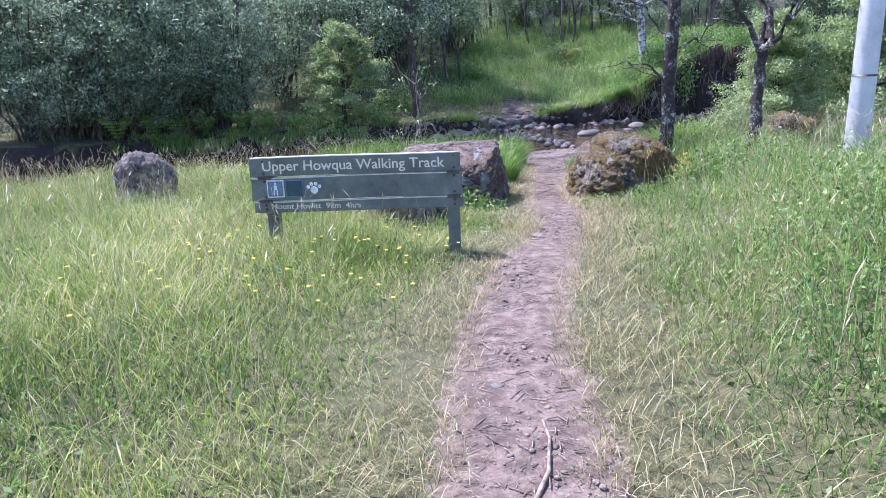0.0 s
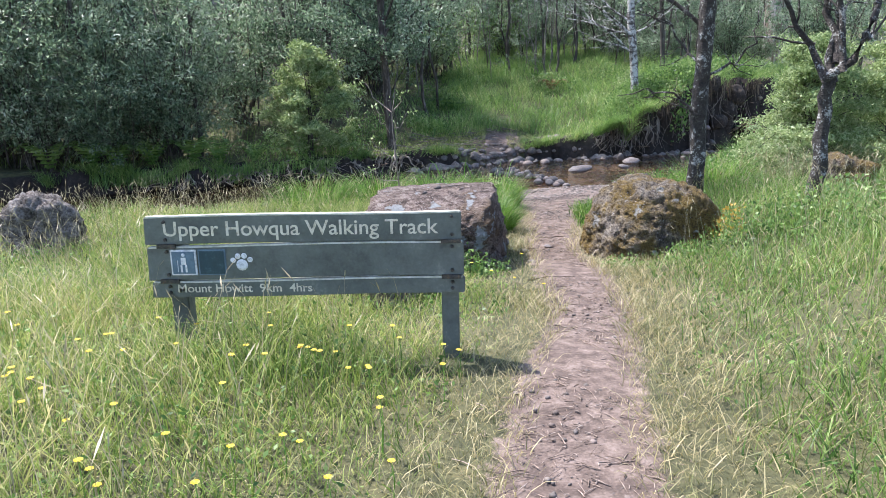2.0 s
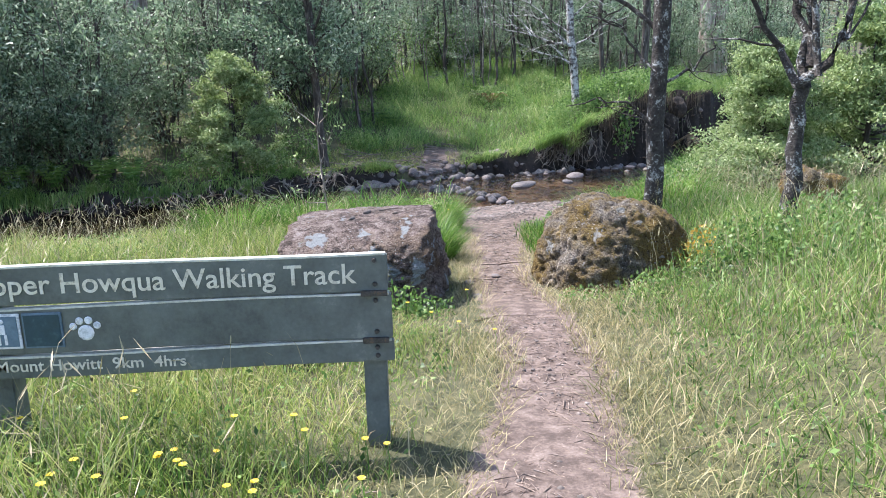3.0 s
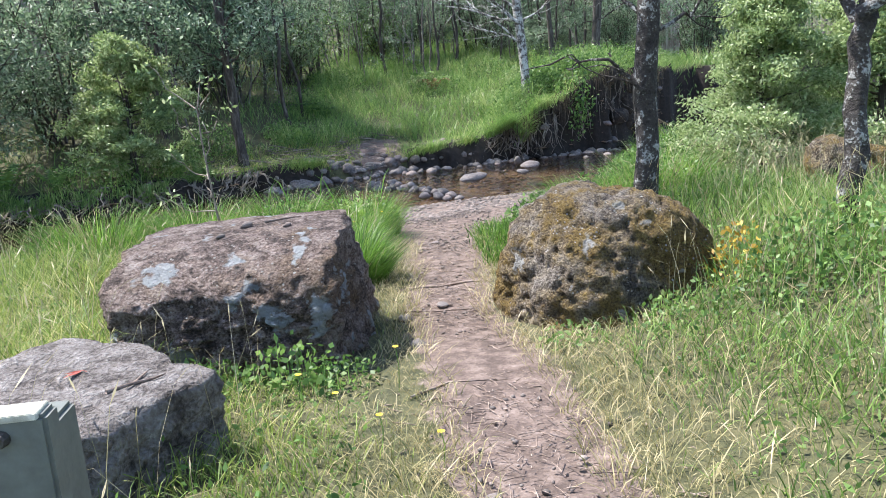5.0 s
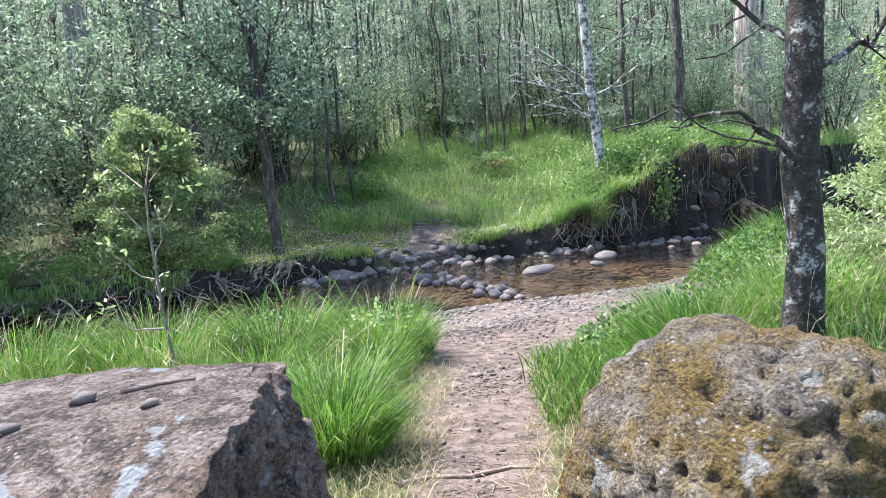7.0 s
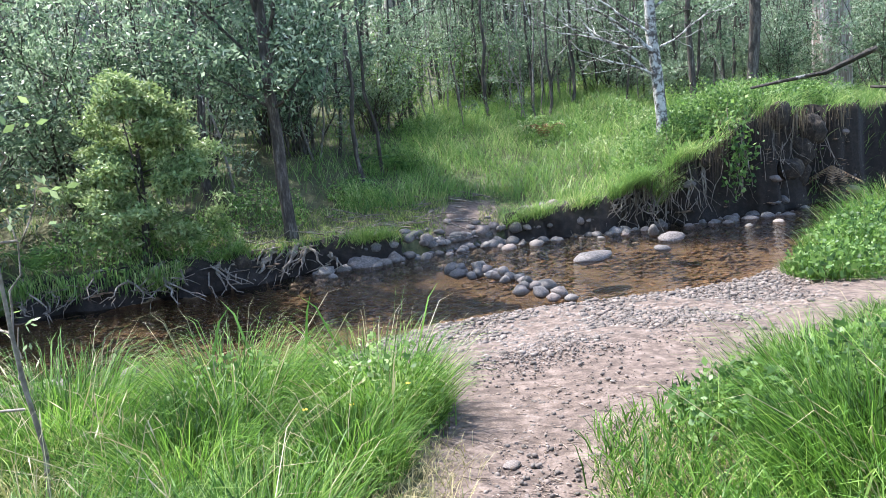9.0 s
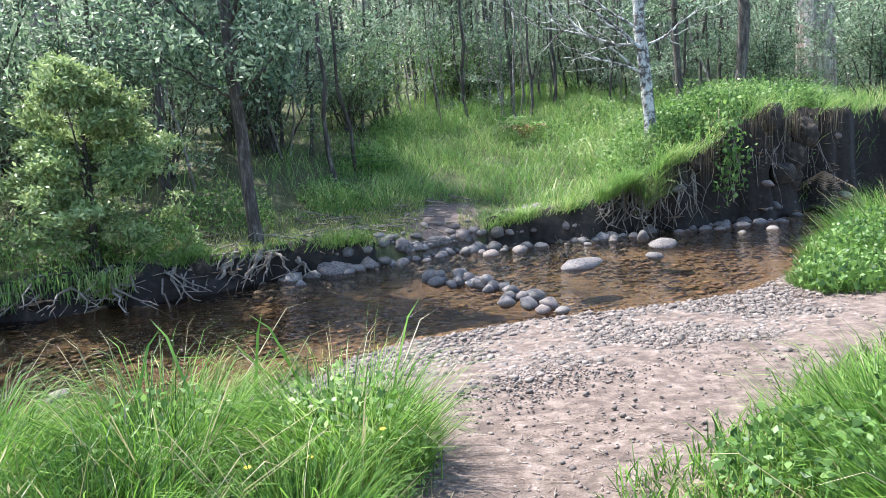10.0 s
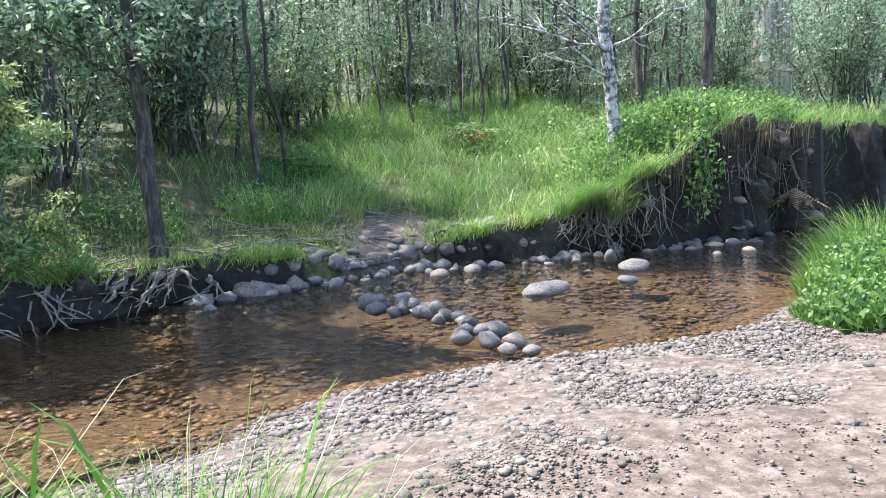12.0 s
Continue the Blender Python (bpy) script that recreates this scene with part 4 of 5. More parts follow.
tagged(put("far_woods", woods.mesh("far_woods", L_HILL_LIT, False)), "grey-green hillside woods with light and haze put into the leaf colour", "woods", kind="stuff")
stems = Soup()
for _ in range(420):
    x, d = rng.uniform(-40, 40), rng.uniform(14, 50)
    y = float(far_edge(x)) + d
    z = ground_z(x, y)
    stems.tube(wander((x, y, z - 0.3), (x + rng.normal() * 0.6, y, z + rng.uniform(6, 13)), 6, 0.06), np.linspace(rng.uniform(0.06, 0.16), 0.04, 6), 5)
tagged(put("far_stems", stems.mesh("far_stems", M_BARK_DARK)), "thin dark trunks of the distant woods", "woods", kind="stuff")


# ---- grass ----
def scatter(x0, x1, y0, y1, per_m2):
    n = int((x1 - x0) * (y1 - y0) * per_m2)
    return rng.uniform(x0, x1, n), rng.uniform(y0, y1, n)


def field(name, x, y, keep, h, w, lean, material, label, patchy=0.35, worn=0.0):
    x, y = x[keep], y[keep]
    n = len(x)
    base = np.stack([x, y, land(x, y)[0] - 0.03], -1)
    k = 1 + patchy * np.sin(x * 2.3 + np.sin(y * 1.7) * 1.3) * np.cos(y * 1.9 + x * 0.6)
    hh = rng.uniform(h[0], h[1], n) * k * (np.clip(0.3 + (off_path(x, y) - 1.8) * worn, 0.3, 1) if worn else 1)
    s = blades(base, hh, rng.uniform(w[0], w[1], n), rng.uniform(lean[0], lean[1], n))
    tagged(put(name, s.mesh(name, material, False)), label, "grass", kind="stuff")


def clear_of_rocks(x, y):
    ok = np.ones(len(x), bool)
    for cx, cy, ax, ay in ((-0.31, 9.0, 0.74, 0.64), (1.93, 9.28, 0.72, 0.66), (-0.88, 7.55, 0.5, 0.45), (-4.42, 8.9, 0.4, 0.34)):
        ok &= ((x - cx) / ax) ** 2 + ((y - cy) / ay) ** 2 > 1
    return ok


def off_path(x, y):
    return np.abs(x - path_x(y)) / path_half(y)


x, y = scatter(-7.5, 1.6, 0.6, 15, 1500)
o = off_path(x, y)
tw = near_edge(x) - y
side = x < path_x(y)
keep = side & (o > 2.2 + rng.normal(size=len(x)) * 0.5) & (tw > 0.1) & clear_of_rocks(x, y) & (rng.random(len(x)) < np.clip((o - 1) / 2.5, 0.1, 1) * np.where(x < -3.5, 0.55, 1.0)) & (y < 12.6 + 0.4 * (x < -1.5))
field("meadow_grass", x, y, keep, (0.08, 0.34), (0.003, 0.008), (0.2, 1.1), G_GREEN, "green meadow grass with drying tips", worn=0.13)
x, y = scatter(0.4, 7.5, 0.6, 17, 950)
o = off_path(x, y)
tw = near_edge(x) - y
side = x > path_x(y)
keep = side & (o > 2.6 + rng.normal(size=len(x)) * 0.6) & (tw > 0.1) & clear_of_rocks(x, y) & ((y < 12.0) | (x > 2.4 + (y - 12) * 1.0)) & (rng.random(len(x)) < np.clip((o - 1) / 3, 0.1, 1))
field("bank_grass", x, y, keep, (0.08, 0.36), (0.003, 0.009), (0.2, 1.1), G_BANK, "tall green grass on the bank beside the path", worn=0.11)
x, y = scatter(-1.6, 3.4, 0.6, 12.5, 2100)
o = off_path(x, y)
keep = (o > 0.62 + np.abs(rng.normal(size=len(x))) * 0.35) & (rng.random(len(x)) < np.exp(-np.maximum(o - 1.4, 0) * np.where(x > path_x(y), 0.42, 0.5))) & clear_of_rocks(x, y)
field("dry_grass", x, y, keep, (0.03, 0.14), (0.0025, 0.006), (0.4, 1.3), G_DRY, "short dry straw-coloured grass edging the path")
x, y = scatter(-8.5, 7, 0.8, 13, 60)
o = off_path(x, y)
keep = (o > 3.7) & clear_of_rocks(x, y) & (near_edge(x) - y > 0.4) & (rng.random(len(x)) < np.clip((o - 1.5) / 5, 0, 1))


def seeding(name, x, y, h, material, label):
    """Thin leaning stalks, each with a slender seed head."""
    n = len(x)
    base = np.stack([x, y, land(x, y)[0] - 0.03], -1)
    hh, lean, a = rng.uniform(h[0], h[1], n), rng.uniform(0.1, 0.55, n), rng.uniform(0, 2 * np.pi, n)
    sp = blades(base, hh, rng.uniform(0.002, 0.0045, n), lean, a)
    d = np.stack([np.cos(a), np.sin(a), np.zeros(n)], -1)
    up = np.array([0, 0, 1.0])
    k = (lean * hh)[:, None]
    p2 = base + up * hh[:, None] * 0.85 + d * k * 0.75
    p3 = base + up * (hh * (1.0 - 0.15 * lean))[:, None] + d * k * 1.15
    tip = p3 + (p3 - p2) * 0.15
    mid = p2 * 0.45 + p3 * 0.55
    for s_ in (np.stack([-d[:, 1], d[:, 0], 0 * a], -1), up * 0.6 + d * 0.3):
        w = s_ * rng.uniform(0.0018, 0.0045, n)[:, None]
        sp.add(np.stack([p2, mid + w, tip, mid - w], 1).reshape(-1, 3), (np.arange(n) * 4)[:, None] + [0, 1, 2, 3])
    tagged(put(name, sp.mesh(name, material, False)), label, "grass", kind="stuff")


seeding("seed_stalks", x[keep], y[keep], (0.35, 0.68), G_STALK, "tall pale seeding grass stalks")
x, y = scatter(-6, 4.5, 0.8, 12.5, 420)
o = off_path(x, y)
keep = (o > 2.3) & clear_of_rocks(x, y) & (rng.random(len(x)) < 0.5 + 0.5 * np.sin(x * 3.1 + 2 * np.sin(y * 1.3)) * np.cos(y * 2.7))
x, y = x[keep], y[keep]
lc = np.stack([x, y, land(x, y)[0] + rng.uniform(0.02, 0.2, len(x)) * np.clip((o[keep] - 2) / 3, 0.25, 1)], -1)
tagged(put("meadow_herbs", Soup().add(*leaves(lc, 0.035, 0.5, -0.3)).mesh("meadow_herbs", L_WEED, False)), "small leafy herbs low in the meadow grass", "herbs", kind="stuff")

x, y = scatter(1.4, 5.0, 10.6, 15.0, 1500)
o = off_path(x, y)
keep = (x > path_x(y) + 0.32 + rng.normal(size=len(x)) * 0.06) & ((y < 12.6) | (x > 1.95 + (y - 12.6) * 1.05 + rng.normal(size=len(x)) * 0.1))
field("low_creek_grass", x, y, keep, (0.06, 0.26), (0.005, 0.012), (0.2, 0.9), G_LUSH, "low fresh green grass beside the creek path")

# far bank
x, y = scatter(-14, 14, 17, 40, 330)
d = y - far_edge(x)
open_ = (np.abs(x - 2.2 - (y - 24) * 0.12) < 3.6) | (x > 3)
keep = (d > 0.22) & (d < 18) & (rng.random(len(x)) < np.where(open_, 1.0, np.where(x < -2.5, 0.1, 0.22))) & ~((np.abs(x - 0.75) < 0.7) & (d < 1.8)) & ~((x > -2.8) & (x < 0.5) & (d < 1.7))
field("far_bank_grass", x, y, keep, (0.1, 0.46), (0.007, 0.015), (0.2, 1.2), G_FAR, "lush green grass on the far creek bank", 0.7)
x, y = scatter(-3.4, 1.9, 19.5, 25, 1000)
d = y - far_edge(x)
keep = (d > 0.15) & (d < 2.4) & (np.abs(x - 0.75) > 0.3)
field("mossy_turf", x, y, keep, (0.04, 0.12), (0.006, 0.012), (0.2, 0.9), G_GREEN, "short yellow-green turf at the creek edge")


x = np.concatenate([rng.uniform(-9, 10, 13000), rng.uniform(3.2, 10, 5000)])
x = x[(np.abs(x - 0.7) > 0.8)]
x = x[rng.random(len(x)) < np.where(x > 5.6, 0.12, 1) * np.clip(0.55 + 0.6 * np.sin(x * 4.7 + np.sin(x * 2.1) * 2), 0.08, 1)]
y = far_edge(x) + rng.uniform(0.02, 0.34, len(x))
base = np.stack([x, y, land(x, far_edge(x) + 0.34)[0] - 0.02 - rng.random(len(x)) * 0.12], -1)
hang = blades(base, rng.uniform(0.08, 0.34, len(x)) * np.where(x > 3.2, 1.4, 1), rng.uniform(0.006, 0.013, len(x)), rng.uniform(0.6, 1.9, len(x)), -1.3 + rng.normal(size=len(x)) * 0.7)
tagged(put("overhanging_grass", hang.mesh("overhanging_grass", G_FAR, False)), "grass hanging over the undercut creek bank", "grass", kind="stuff")


x = rng.uniform(-8, -3.1, 2600)
y = far_edge(x) + rng.uniform(-0.06, 0.14, len(x))
base = np.stack([x, y, land(x, far_edge(x) + 0.5)[0] + rng.uniform(-0.2, 0.03, len(x))], -1)
fringe = blades(base, -rng.uniform(0.08, 0.28, len(x)), rng.uniform(0.006, 0.014, len(x)), rng.uniform(-0.4, 0.4, len(x)))
tagged(put("hanging_fringe", fringe.mesh("hanging_fringe", G_FAR, False)), "grass and rootlets hanging down the dark low bank", "grass", kind="stuff")


def sedge(x, y, radius, count, h, w, lean, material, label):
    t = tagged(new("sedge_clump"), label, "sedge", "sedge clumps by the creek")
    z = ground_z(x, y)
    t.location = (x, y, z)
    a, r = rng.uniform(0, 2 * np.pi, count), radius * np.sqrt(rng.random(count))
    base = np.stack([np.cos(a) * r, np.sin(a) * r, np.zeros(count)], -1)
    base[:, 2] = land(base[:, 0] + x, base[:, 1] + y)[0] - z - 0.04
    for k in range(4):
        pick = ((a / (np.pi / 2)).astype(int) % 4) == k
        m = int(pick.sum())
        s = blades(base[pick], rng.uniform(h[0], h[1], m) * (1.25 - 0.65 * (r[pick] / radius) ** 2), rng.uniform(w[0], w[1], m), rng.uniform(lean[0], lean[1], m), a[pick] + rng.normal(size=m) * 0.7)
        put("tuft", s.mesh("tuft", material, False), t)
    m = max(6, count // 60)
    pick = rng.integers(0, count, m)
    s = blades(base[pick], rng.uniform(h[1] * 0.8, h[1] * 1.35, m), rng.uniform(w[0], w[1], m), rng.uniform(0.3, 1.2, m), a[pick])
    put("dry_tuft", s.mesh("dry_tuft", G_STALK, False), t, "pale arching dry blades")
    return t


for x, y, r, c_, h in ((0.36, 12.85, 0.4, 2100, (0.2, 0.58)), (-0.45, 12.75, 0.42, 2000, (0.25, 0.62)), (0.3, 12.1, 0.3, 1100, (0.15, 0.42)), (-0.45, 12.0, 0.42, 1300, (0.2, 0.5)), (-1.3, 12.4, 0.5, 1900, (0.25, 0.62)), (-2.2, 12.1, 0.6, 1800, (0.25, 0.6)), (-1.5, 13.0, 0.4, 1000, (0.2, 0.5)),
                       (0.15, 11.2, 0.35, 1200, (0.15, 0.45)), (0.28, 10.55, 0.26, 1400, (0.2, 0.5)), (-0.5, 11.0, 0.5, 1200, (0.15, 0.45)),
                       (2.75, 12.3, 0.4, 1500, (0.2, 0.5)), (3.5, 12.7, 0.5, 1700, (0.2, 0.5)), (2.55, 11.5, 0.4, 1300, (0.2, 0.5)), (3.3, 11.6, 0.5, 1500, (0.25, 0.6)), (4.4, 13.2, 0.6, 1600, (0.25, 0.6)),
                       (5.3, 17.5, 0.6, 1900, (0.1, 0.26)), (6.0, 18.6, 0.6, 2000, (0.18, 0.45)), (6.9, 19.7, 0.7, 2000, (0.25, 0.65)), (7.8, 20.6, 0.7, 1600, (0.3, 0.8))):
    sedge(x, y, r, int(c_ * 1.35), h, (0.003, 0.009), (0.15, 1.1), G_LUSH, "lush bright green sedge and grass clump")


# ---- stones of the creek ----
STONES = [stone_mesh("river_stone", i + 1, M_STONE, 2, 0.35) for i in range(6)]
PEBBLES = [stone_mesh("pebble", i + 20, M_PEBBLE, 1, 0.5) for i in range(6)]


def river_stone(x, y, a, b, c, turn=None, lift=0.4, label="smooth grey river stone", group="stones in the creek", z=None):
    base = WATER if z is None else z
    m = pose(x, y, base + c * lift, rnd.uniform(-12, 12), rnd.uniform(-12, 12), rnd.uniform(0, 360) if turn is None else turn) @ Matrix.Diagonal((a, b, c, 1))
    ob = new("river_stone", STONES[rnd.randrange(6)])
    ob.matrix_basis = m
    return tagged(ob, label, "stone", group)


# the heap and line of stones in midstream
for x, y, a in ((0.64, 19.05, 0.17), (0.78, 18.85, 0.1), (1.02, 18.95, 0.12), (1.0, 18.72, 0.13), (1.18, 18.6, 0.1), (1.3, 18.5, 0.13), (1.42, 18.36, 0.11), (0.7, 18.78, 0.12), (1.25, 18.8, 0.09), (1.55, 18.25, 0.1),
                (1.6, 17.85, 0.12), (1.52, 17.62, 0.09), (1.65, 17.7, 0.08), (1.5, 17.42, 0.11), (1.82, 17.6, 0.14), (1.74, 17.3, 0.12), (1.95, 17.2, 0.12), (1.58, 18.05, 0.09), (1.35, 18.2, 0.09), (0.9, 18.6, 0.09), (1.85, 17.0, 0.09), (2.05, 16.95, 0.08)):
    river_stone(x, y, a, a * 0.8, a * 0.62, lift=0.45)
for x, y, a in ((1.02, 18.86, 0.11), (0.75, 18.92, 0.09), (1.12, 18.68, 0.08), (1.34, 18.42, 0.09), (1.6, 17.72, 0.08), (1.56, 17.5, 0.07), (1.68, 17.45, 0.07)):
    river_stone(x, y, a, a * 0.9, a * 0.75, z=WATER + 0.07)
river_stone(2.7, 19.45, 0.3, 0.17, 0.08, 18, 0.3, "long flat grey stone lying in the creek")
river_stone(4.05, 21.3, 0.09, 0.08, 0.11, None, 0.6, "small pale upright stone in the creek", z=WATER + 0.02)
river_stone(4.2, 20.75, 0.26, 0.18, 0.1, 10, 0.3)
river_stone(3.85, 19.9, 0.14, 0.1, 0.06, 10, 0.2)
for x, y, a in ((6.1, 22.4, 0.15), (6.4, 21.8, 0.12), (5.8, 21.6, 0.1), (5.6, 22.1, 0.12), (6.9, 22.6, 0.14), (-0.85, 20.1, 0.26), (-0.5, 20.75, 0.2), (-0.15, 20.7, 0.15), (-0.35, 20.35, 0.12)):
    river_stone(x, y, a, a * 0.8, a * 0.5, lift=0.3)
for _ in range(16):
    a = rnd.uniform(0.08, 0.26)
    x = rnd.gauss(-3.6, 0.7)
    river_stone(x, float(near_edge(x)) + rnd.uniform(-0.1, 1.0), a, a * 0.8, a * 0.55, lift=0.35, label="pale grey stone in the shallow riffle", group="stones of the riffle")
# cobbles along the far water line
for _ in range(220):
    x = rnd.uniform(-1.6, 9.5) if rnd.random() < 0.8 else rnd.uniform(-1.0, 3.2)
    y = float(far_edge(x)) + rnd.uniform(-0.3, 0.32) - 0.5 * rnd.random() ** 5
    y -= 0.32 if ground_z(x, y) > WATER + 0.25 else 0
    a = 0.035 + 0.12 * rnd.random() ** 2.2
    river_stone(x, y, a, a * rnd.uniform(0.7, 1), a * rnd.uniform(0.5, 0.8), lift=0.4, z=max(WATER - 0.03, ground_z(x, y) - 0.02), group="cobbles along the far bank")
for _ in range(70):
    x = rnd.uniform(-0.3, 3.4)
    y = float(far_edge(x)) + rnd.uniform(-0.35, 0.75)
    a = 0.04 + 0.1 * rnd.random() ** 1.6
    river_stone(x, y, a, a * rnd.uniform(0.7, 1), a * rnd.uniform(0.5, 0.8), lift=0.35, z=ground_z(x, y), group="cobbles along the far bank")


OCTA = (np.array([(1, 0, 0), (0, 1, 0), (-1, 0, 0), (0, -1, 0), (0, 0, 1), (0, 0, -1)], float), np.array([(0, 1, 4), (1, 2, 4), (2, 3, 4), (3, 0, 4), (1, 0, 5), (2, 1, 5), (3, 2, 5), (0, 3, 5)]))


def stone_field(name, x, y, size, flat, material, label, level=1, sink=0.2):
    v, t = ico(level) if level else OCTA
    n, k = len(x), len(v)
    z = land(x, y)[0]
    a = rng.uniform(0, 2 * np.pi, n)
    sc = np.stack([size, size * rng.uniform(0.6, 1, n), size * rng.uniform(flat[0], flat[1], n)], -1)
    p = v[None] * (1 + rng.normal(size=(n, k, 1)) * 0.12) * sc[:, None]
    ca, sa = np.cos(a)[:, None], np.sin(a)[:, None]
    q = np.stack([p[..., 0] * ca - p[..., 1] * sa + x[:, None], p[..., 0] * sa + p[..., 1] * ca + y[:, None], p[..., 2] + (z + sc[:, 2] * sink)[:, None]], -1)
    f = (np.arange(n) * k)[:, None, None] + t[None]
    me = mesh_of(name, q.reshape(-1, 3), f.reshape(-1, 3), material)
    return tagged(put(name, me), label, "stones", kind="stuff")


n = 60000
x = rng.uniform(-2.2, 6.2, n)
y = near_edge(x) - rng.random(n) * 2.9 + 0.1
keep = (rng.random(n) < smooth(3.0, 0.9, near_edge(x) - y + 0.25 * np.sin(x * 3))) & ((x > -0.6) | (near_edge(x) - y < 0.5)) & (x < 4.6 + rng.normal(size=n) * 0.3)
x, y = x[keep], y[keep]
stone_field("fine_gravel", x, y, rng.uniform(0.006, 0.016, len(x)), (0.5, 0.8), M_PEBBLE, "fine pale gravel between the pebbles", 0)
n = 17000
x = rng.uniform(-2.2, 6.2, n)
y = near_edge(x) - rng.random(n) ** 1.3 * 2.6 + 0.12
keep = (rng.random(n) < smooth(2.7, 1.2, near_edge(x) - y + 0.25 * np.sin(x * 3))) & ((x > -0.6) | (near_edge(x) - y < 0.5)) & (x < 4.6 + rng.normal(size=n) * 0.3)
x, y = x[keep], y[keep]
stone_field("gravel", x, y, 0.008 + 0.03 * rng.random(len(x)) ** 3, (0.4, 0.7), M_PEBBLE, "pale grey and pink gravel beside the creek")
n = 2600
y = np.concatenate([rng.uniform(1.0, 14.5, 1100), rng.uniform(11.5, 15, 1500)])
x = path_x(y) + rng.normal(size=n) * path_half(y) * 0.6
stone_field("path_grit", x, y, 0.005 + 0.015 * rng.random(n) ** 3, (0.4, 0.8), M_PEBBLE, "small stones and grit on the dirt path")
n = 13000
x = rng.uniform(-8, 9, n)
f = rng.random(n)
y = near_edge(x) * (1 - f) + far_edge(x) * f
stone_field("creek_bed_stones", x, y, 0.025 + 0.085 * rng.random(n) ** 2, (0.12, 0.22), M_BEDSTONE, "brown stones under the creek water", 0, sink=0.15)
n = 5600
x = rng.uniform(-1.8, 10, n)
y = far_edge(x) + rng.normal(size=n) * 0.22 - 0.12
low = land(x, y)[0] < WATER + 0.2
x, y = x[low], y[low]
n = len(x)
stone_field("bank_rubble", x, y, 0.025 + 0.075 * rng.random(n) ** 2, (0.5, 0.8), M_STONE, "dark wet rubble along the far water line")

# larger pebbles of the gravel bar, one by one
bar = tagged(new("gravel_bar"), "bank of pale rounded pebbles beside the creek", "gravel", kind="structure")
for _ in range(290):
    x = rnd.uniform(0.0, 4.4)
    y = float(near_edge(x)) - abs(rnd.gauss(0.7, 0.7)) + 0.1
    a = rnd.uniform(0.022, 0.048)
    ob = put("pebble", PEBBLES[rnd.randrange(6)], bar, m=pose(x, y, ground_z(x, y) + a * 0.25, rnd.uniform(-15, 15), rnd.uniform(-15, 15), rnd.uniform(0, 360)) @ Matrix.Diagonal((a, a * rnd.uniform(0.65, 1), a * rnd.uniform(0.45, 0.75), 1)))


# ---- roots, sticks and litter ----
def root_mass(name, label, strands, material):
    t = tagged(new(name), label, "roots")
    for p0, p1, r in strands:
        one = Soup()
        limb(one, p0, p1, r, 0.006, 8, 0.035, 2, None, 5, (4, 3))
        put("root", one.mesh("root", material), t)
    return t


def strand(x, spread, top, down, r):
    y = float(far_edge(x))
    return ((x, y + 0.3, ground_z(x, y + 0.5) - top), (x + rnd.gauss(-0.25, spread), y - rnd.uniform(0.05, 0.4), WATER + down), r)


root_mass("root_mat", "bleached tangled roots of the creekside tree", [strand(-1.97 + rnd.gauss(0, 0.3), 0.35, rnd.uniform(0.0, 0.15), rnd.uniform(0, 0.12), rnd.uniform(0.016, 0.05)) for _ in range(44)], M_ROOT)
root_mass("root_tangle", "pale roots hanging from the undercut bank", [strand(rnd.uniform(3.2, 5.4), 0.3, rnd.uniform(0.05, 0.2), rnd.uniform(0.02, 0.5), rnd.uniform(0.008, 0.026)) for _ in range(50)], M_ROOT)
root_mass("root_curtain", "thin roots hanging from the high dark bank", [strand(rnd.uniform(5.4, 9.0), 0.25, rnd.uniform(0.05, 0.2), rnd.uniform(0.3, 1.2), rnd.uniform(0.004, 0.012)) for _ in range(34)], M_ROOT)
root_mass("driftwood", "tangled driftwood and roots along the dark bank", [strand(rnd.uniform(-6.5, -2.6), 0.6, rnd.uniform(0.0, 0.2), rnd.uniform(0.0, 0.25), rnd.uniform(0.008, 0.028)) for _ in range(90)], M_ROOT)


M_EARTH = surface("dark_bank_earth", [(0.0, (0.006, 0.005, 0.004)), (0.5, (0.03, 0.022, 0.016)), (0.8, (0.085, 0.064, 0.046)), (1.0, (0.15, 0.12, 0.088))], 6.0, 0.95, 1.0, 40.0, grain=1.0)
# lumps added along the bank face for relief, coloured dark like its painted shade
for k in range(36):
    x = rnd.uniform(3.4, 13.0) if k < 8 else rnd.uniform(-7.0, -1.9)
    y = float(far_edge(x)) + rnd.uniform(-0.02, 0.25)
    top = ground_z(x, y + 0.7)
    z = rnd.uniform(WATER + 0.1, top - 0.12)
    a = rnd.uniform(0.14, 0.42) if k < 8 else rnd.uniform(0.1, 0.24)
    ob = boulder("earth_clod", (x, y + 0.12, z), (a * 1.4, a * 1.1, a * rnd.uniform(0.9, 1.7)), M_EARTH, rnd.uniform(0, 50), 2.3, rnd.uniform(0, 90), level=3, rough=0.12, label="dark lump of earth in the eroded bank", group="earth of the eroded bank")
    ob["category"] = "earth"
nb = 800
x = rng.choice([4.0, 4.4, 4.8, 5.6, 6.7, 7.5, 8.6], nb) + rng.normal(size=nb) * 0.16
y = far_edge(x) + rng.uniform(-0.18, 0.12, nb)
base = np.stack([x, y, land(x, far_edge(x) + 0.6)[0] + rng.uniform(-0.25, 0.02, nb)], -1)
down = blades(base, -0.08 - 0.75 * rng.random(nb) ** 2, rng.uniform(0.005, 0.012, nb), rng.uniform(-0.2, 0.2, nb))
tagged(put("dead_grass_curtain", down.mesh("dead_grass_curtain", L_ROOTLET, False)), "dead brown grass and rootlets hanging down the bank", "grass", kind="stuff")


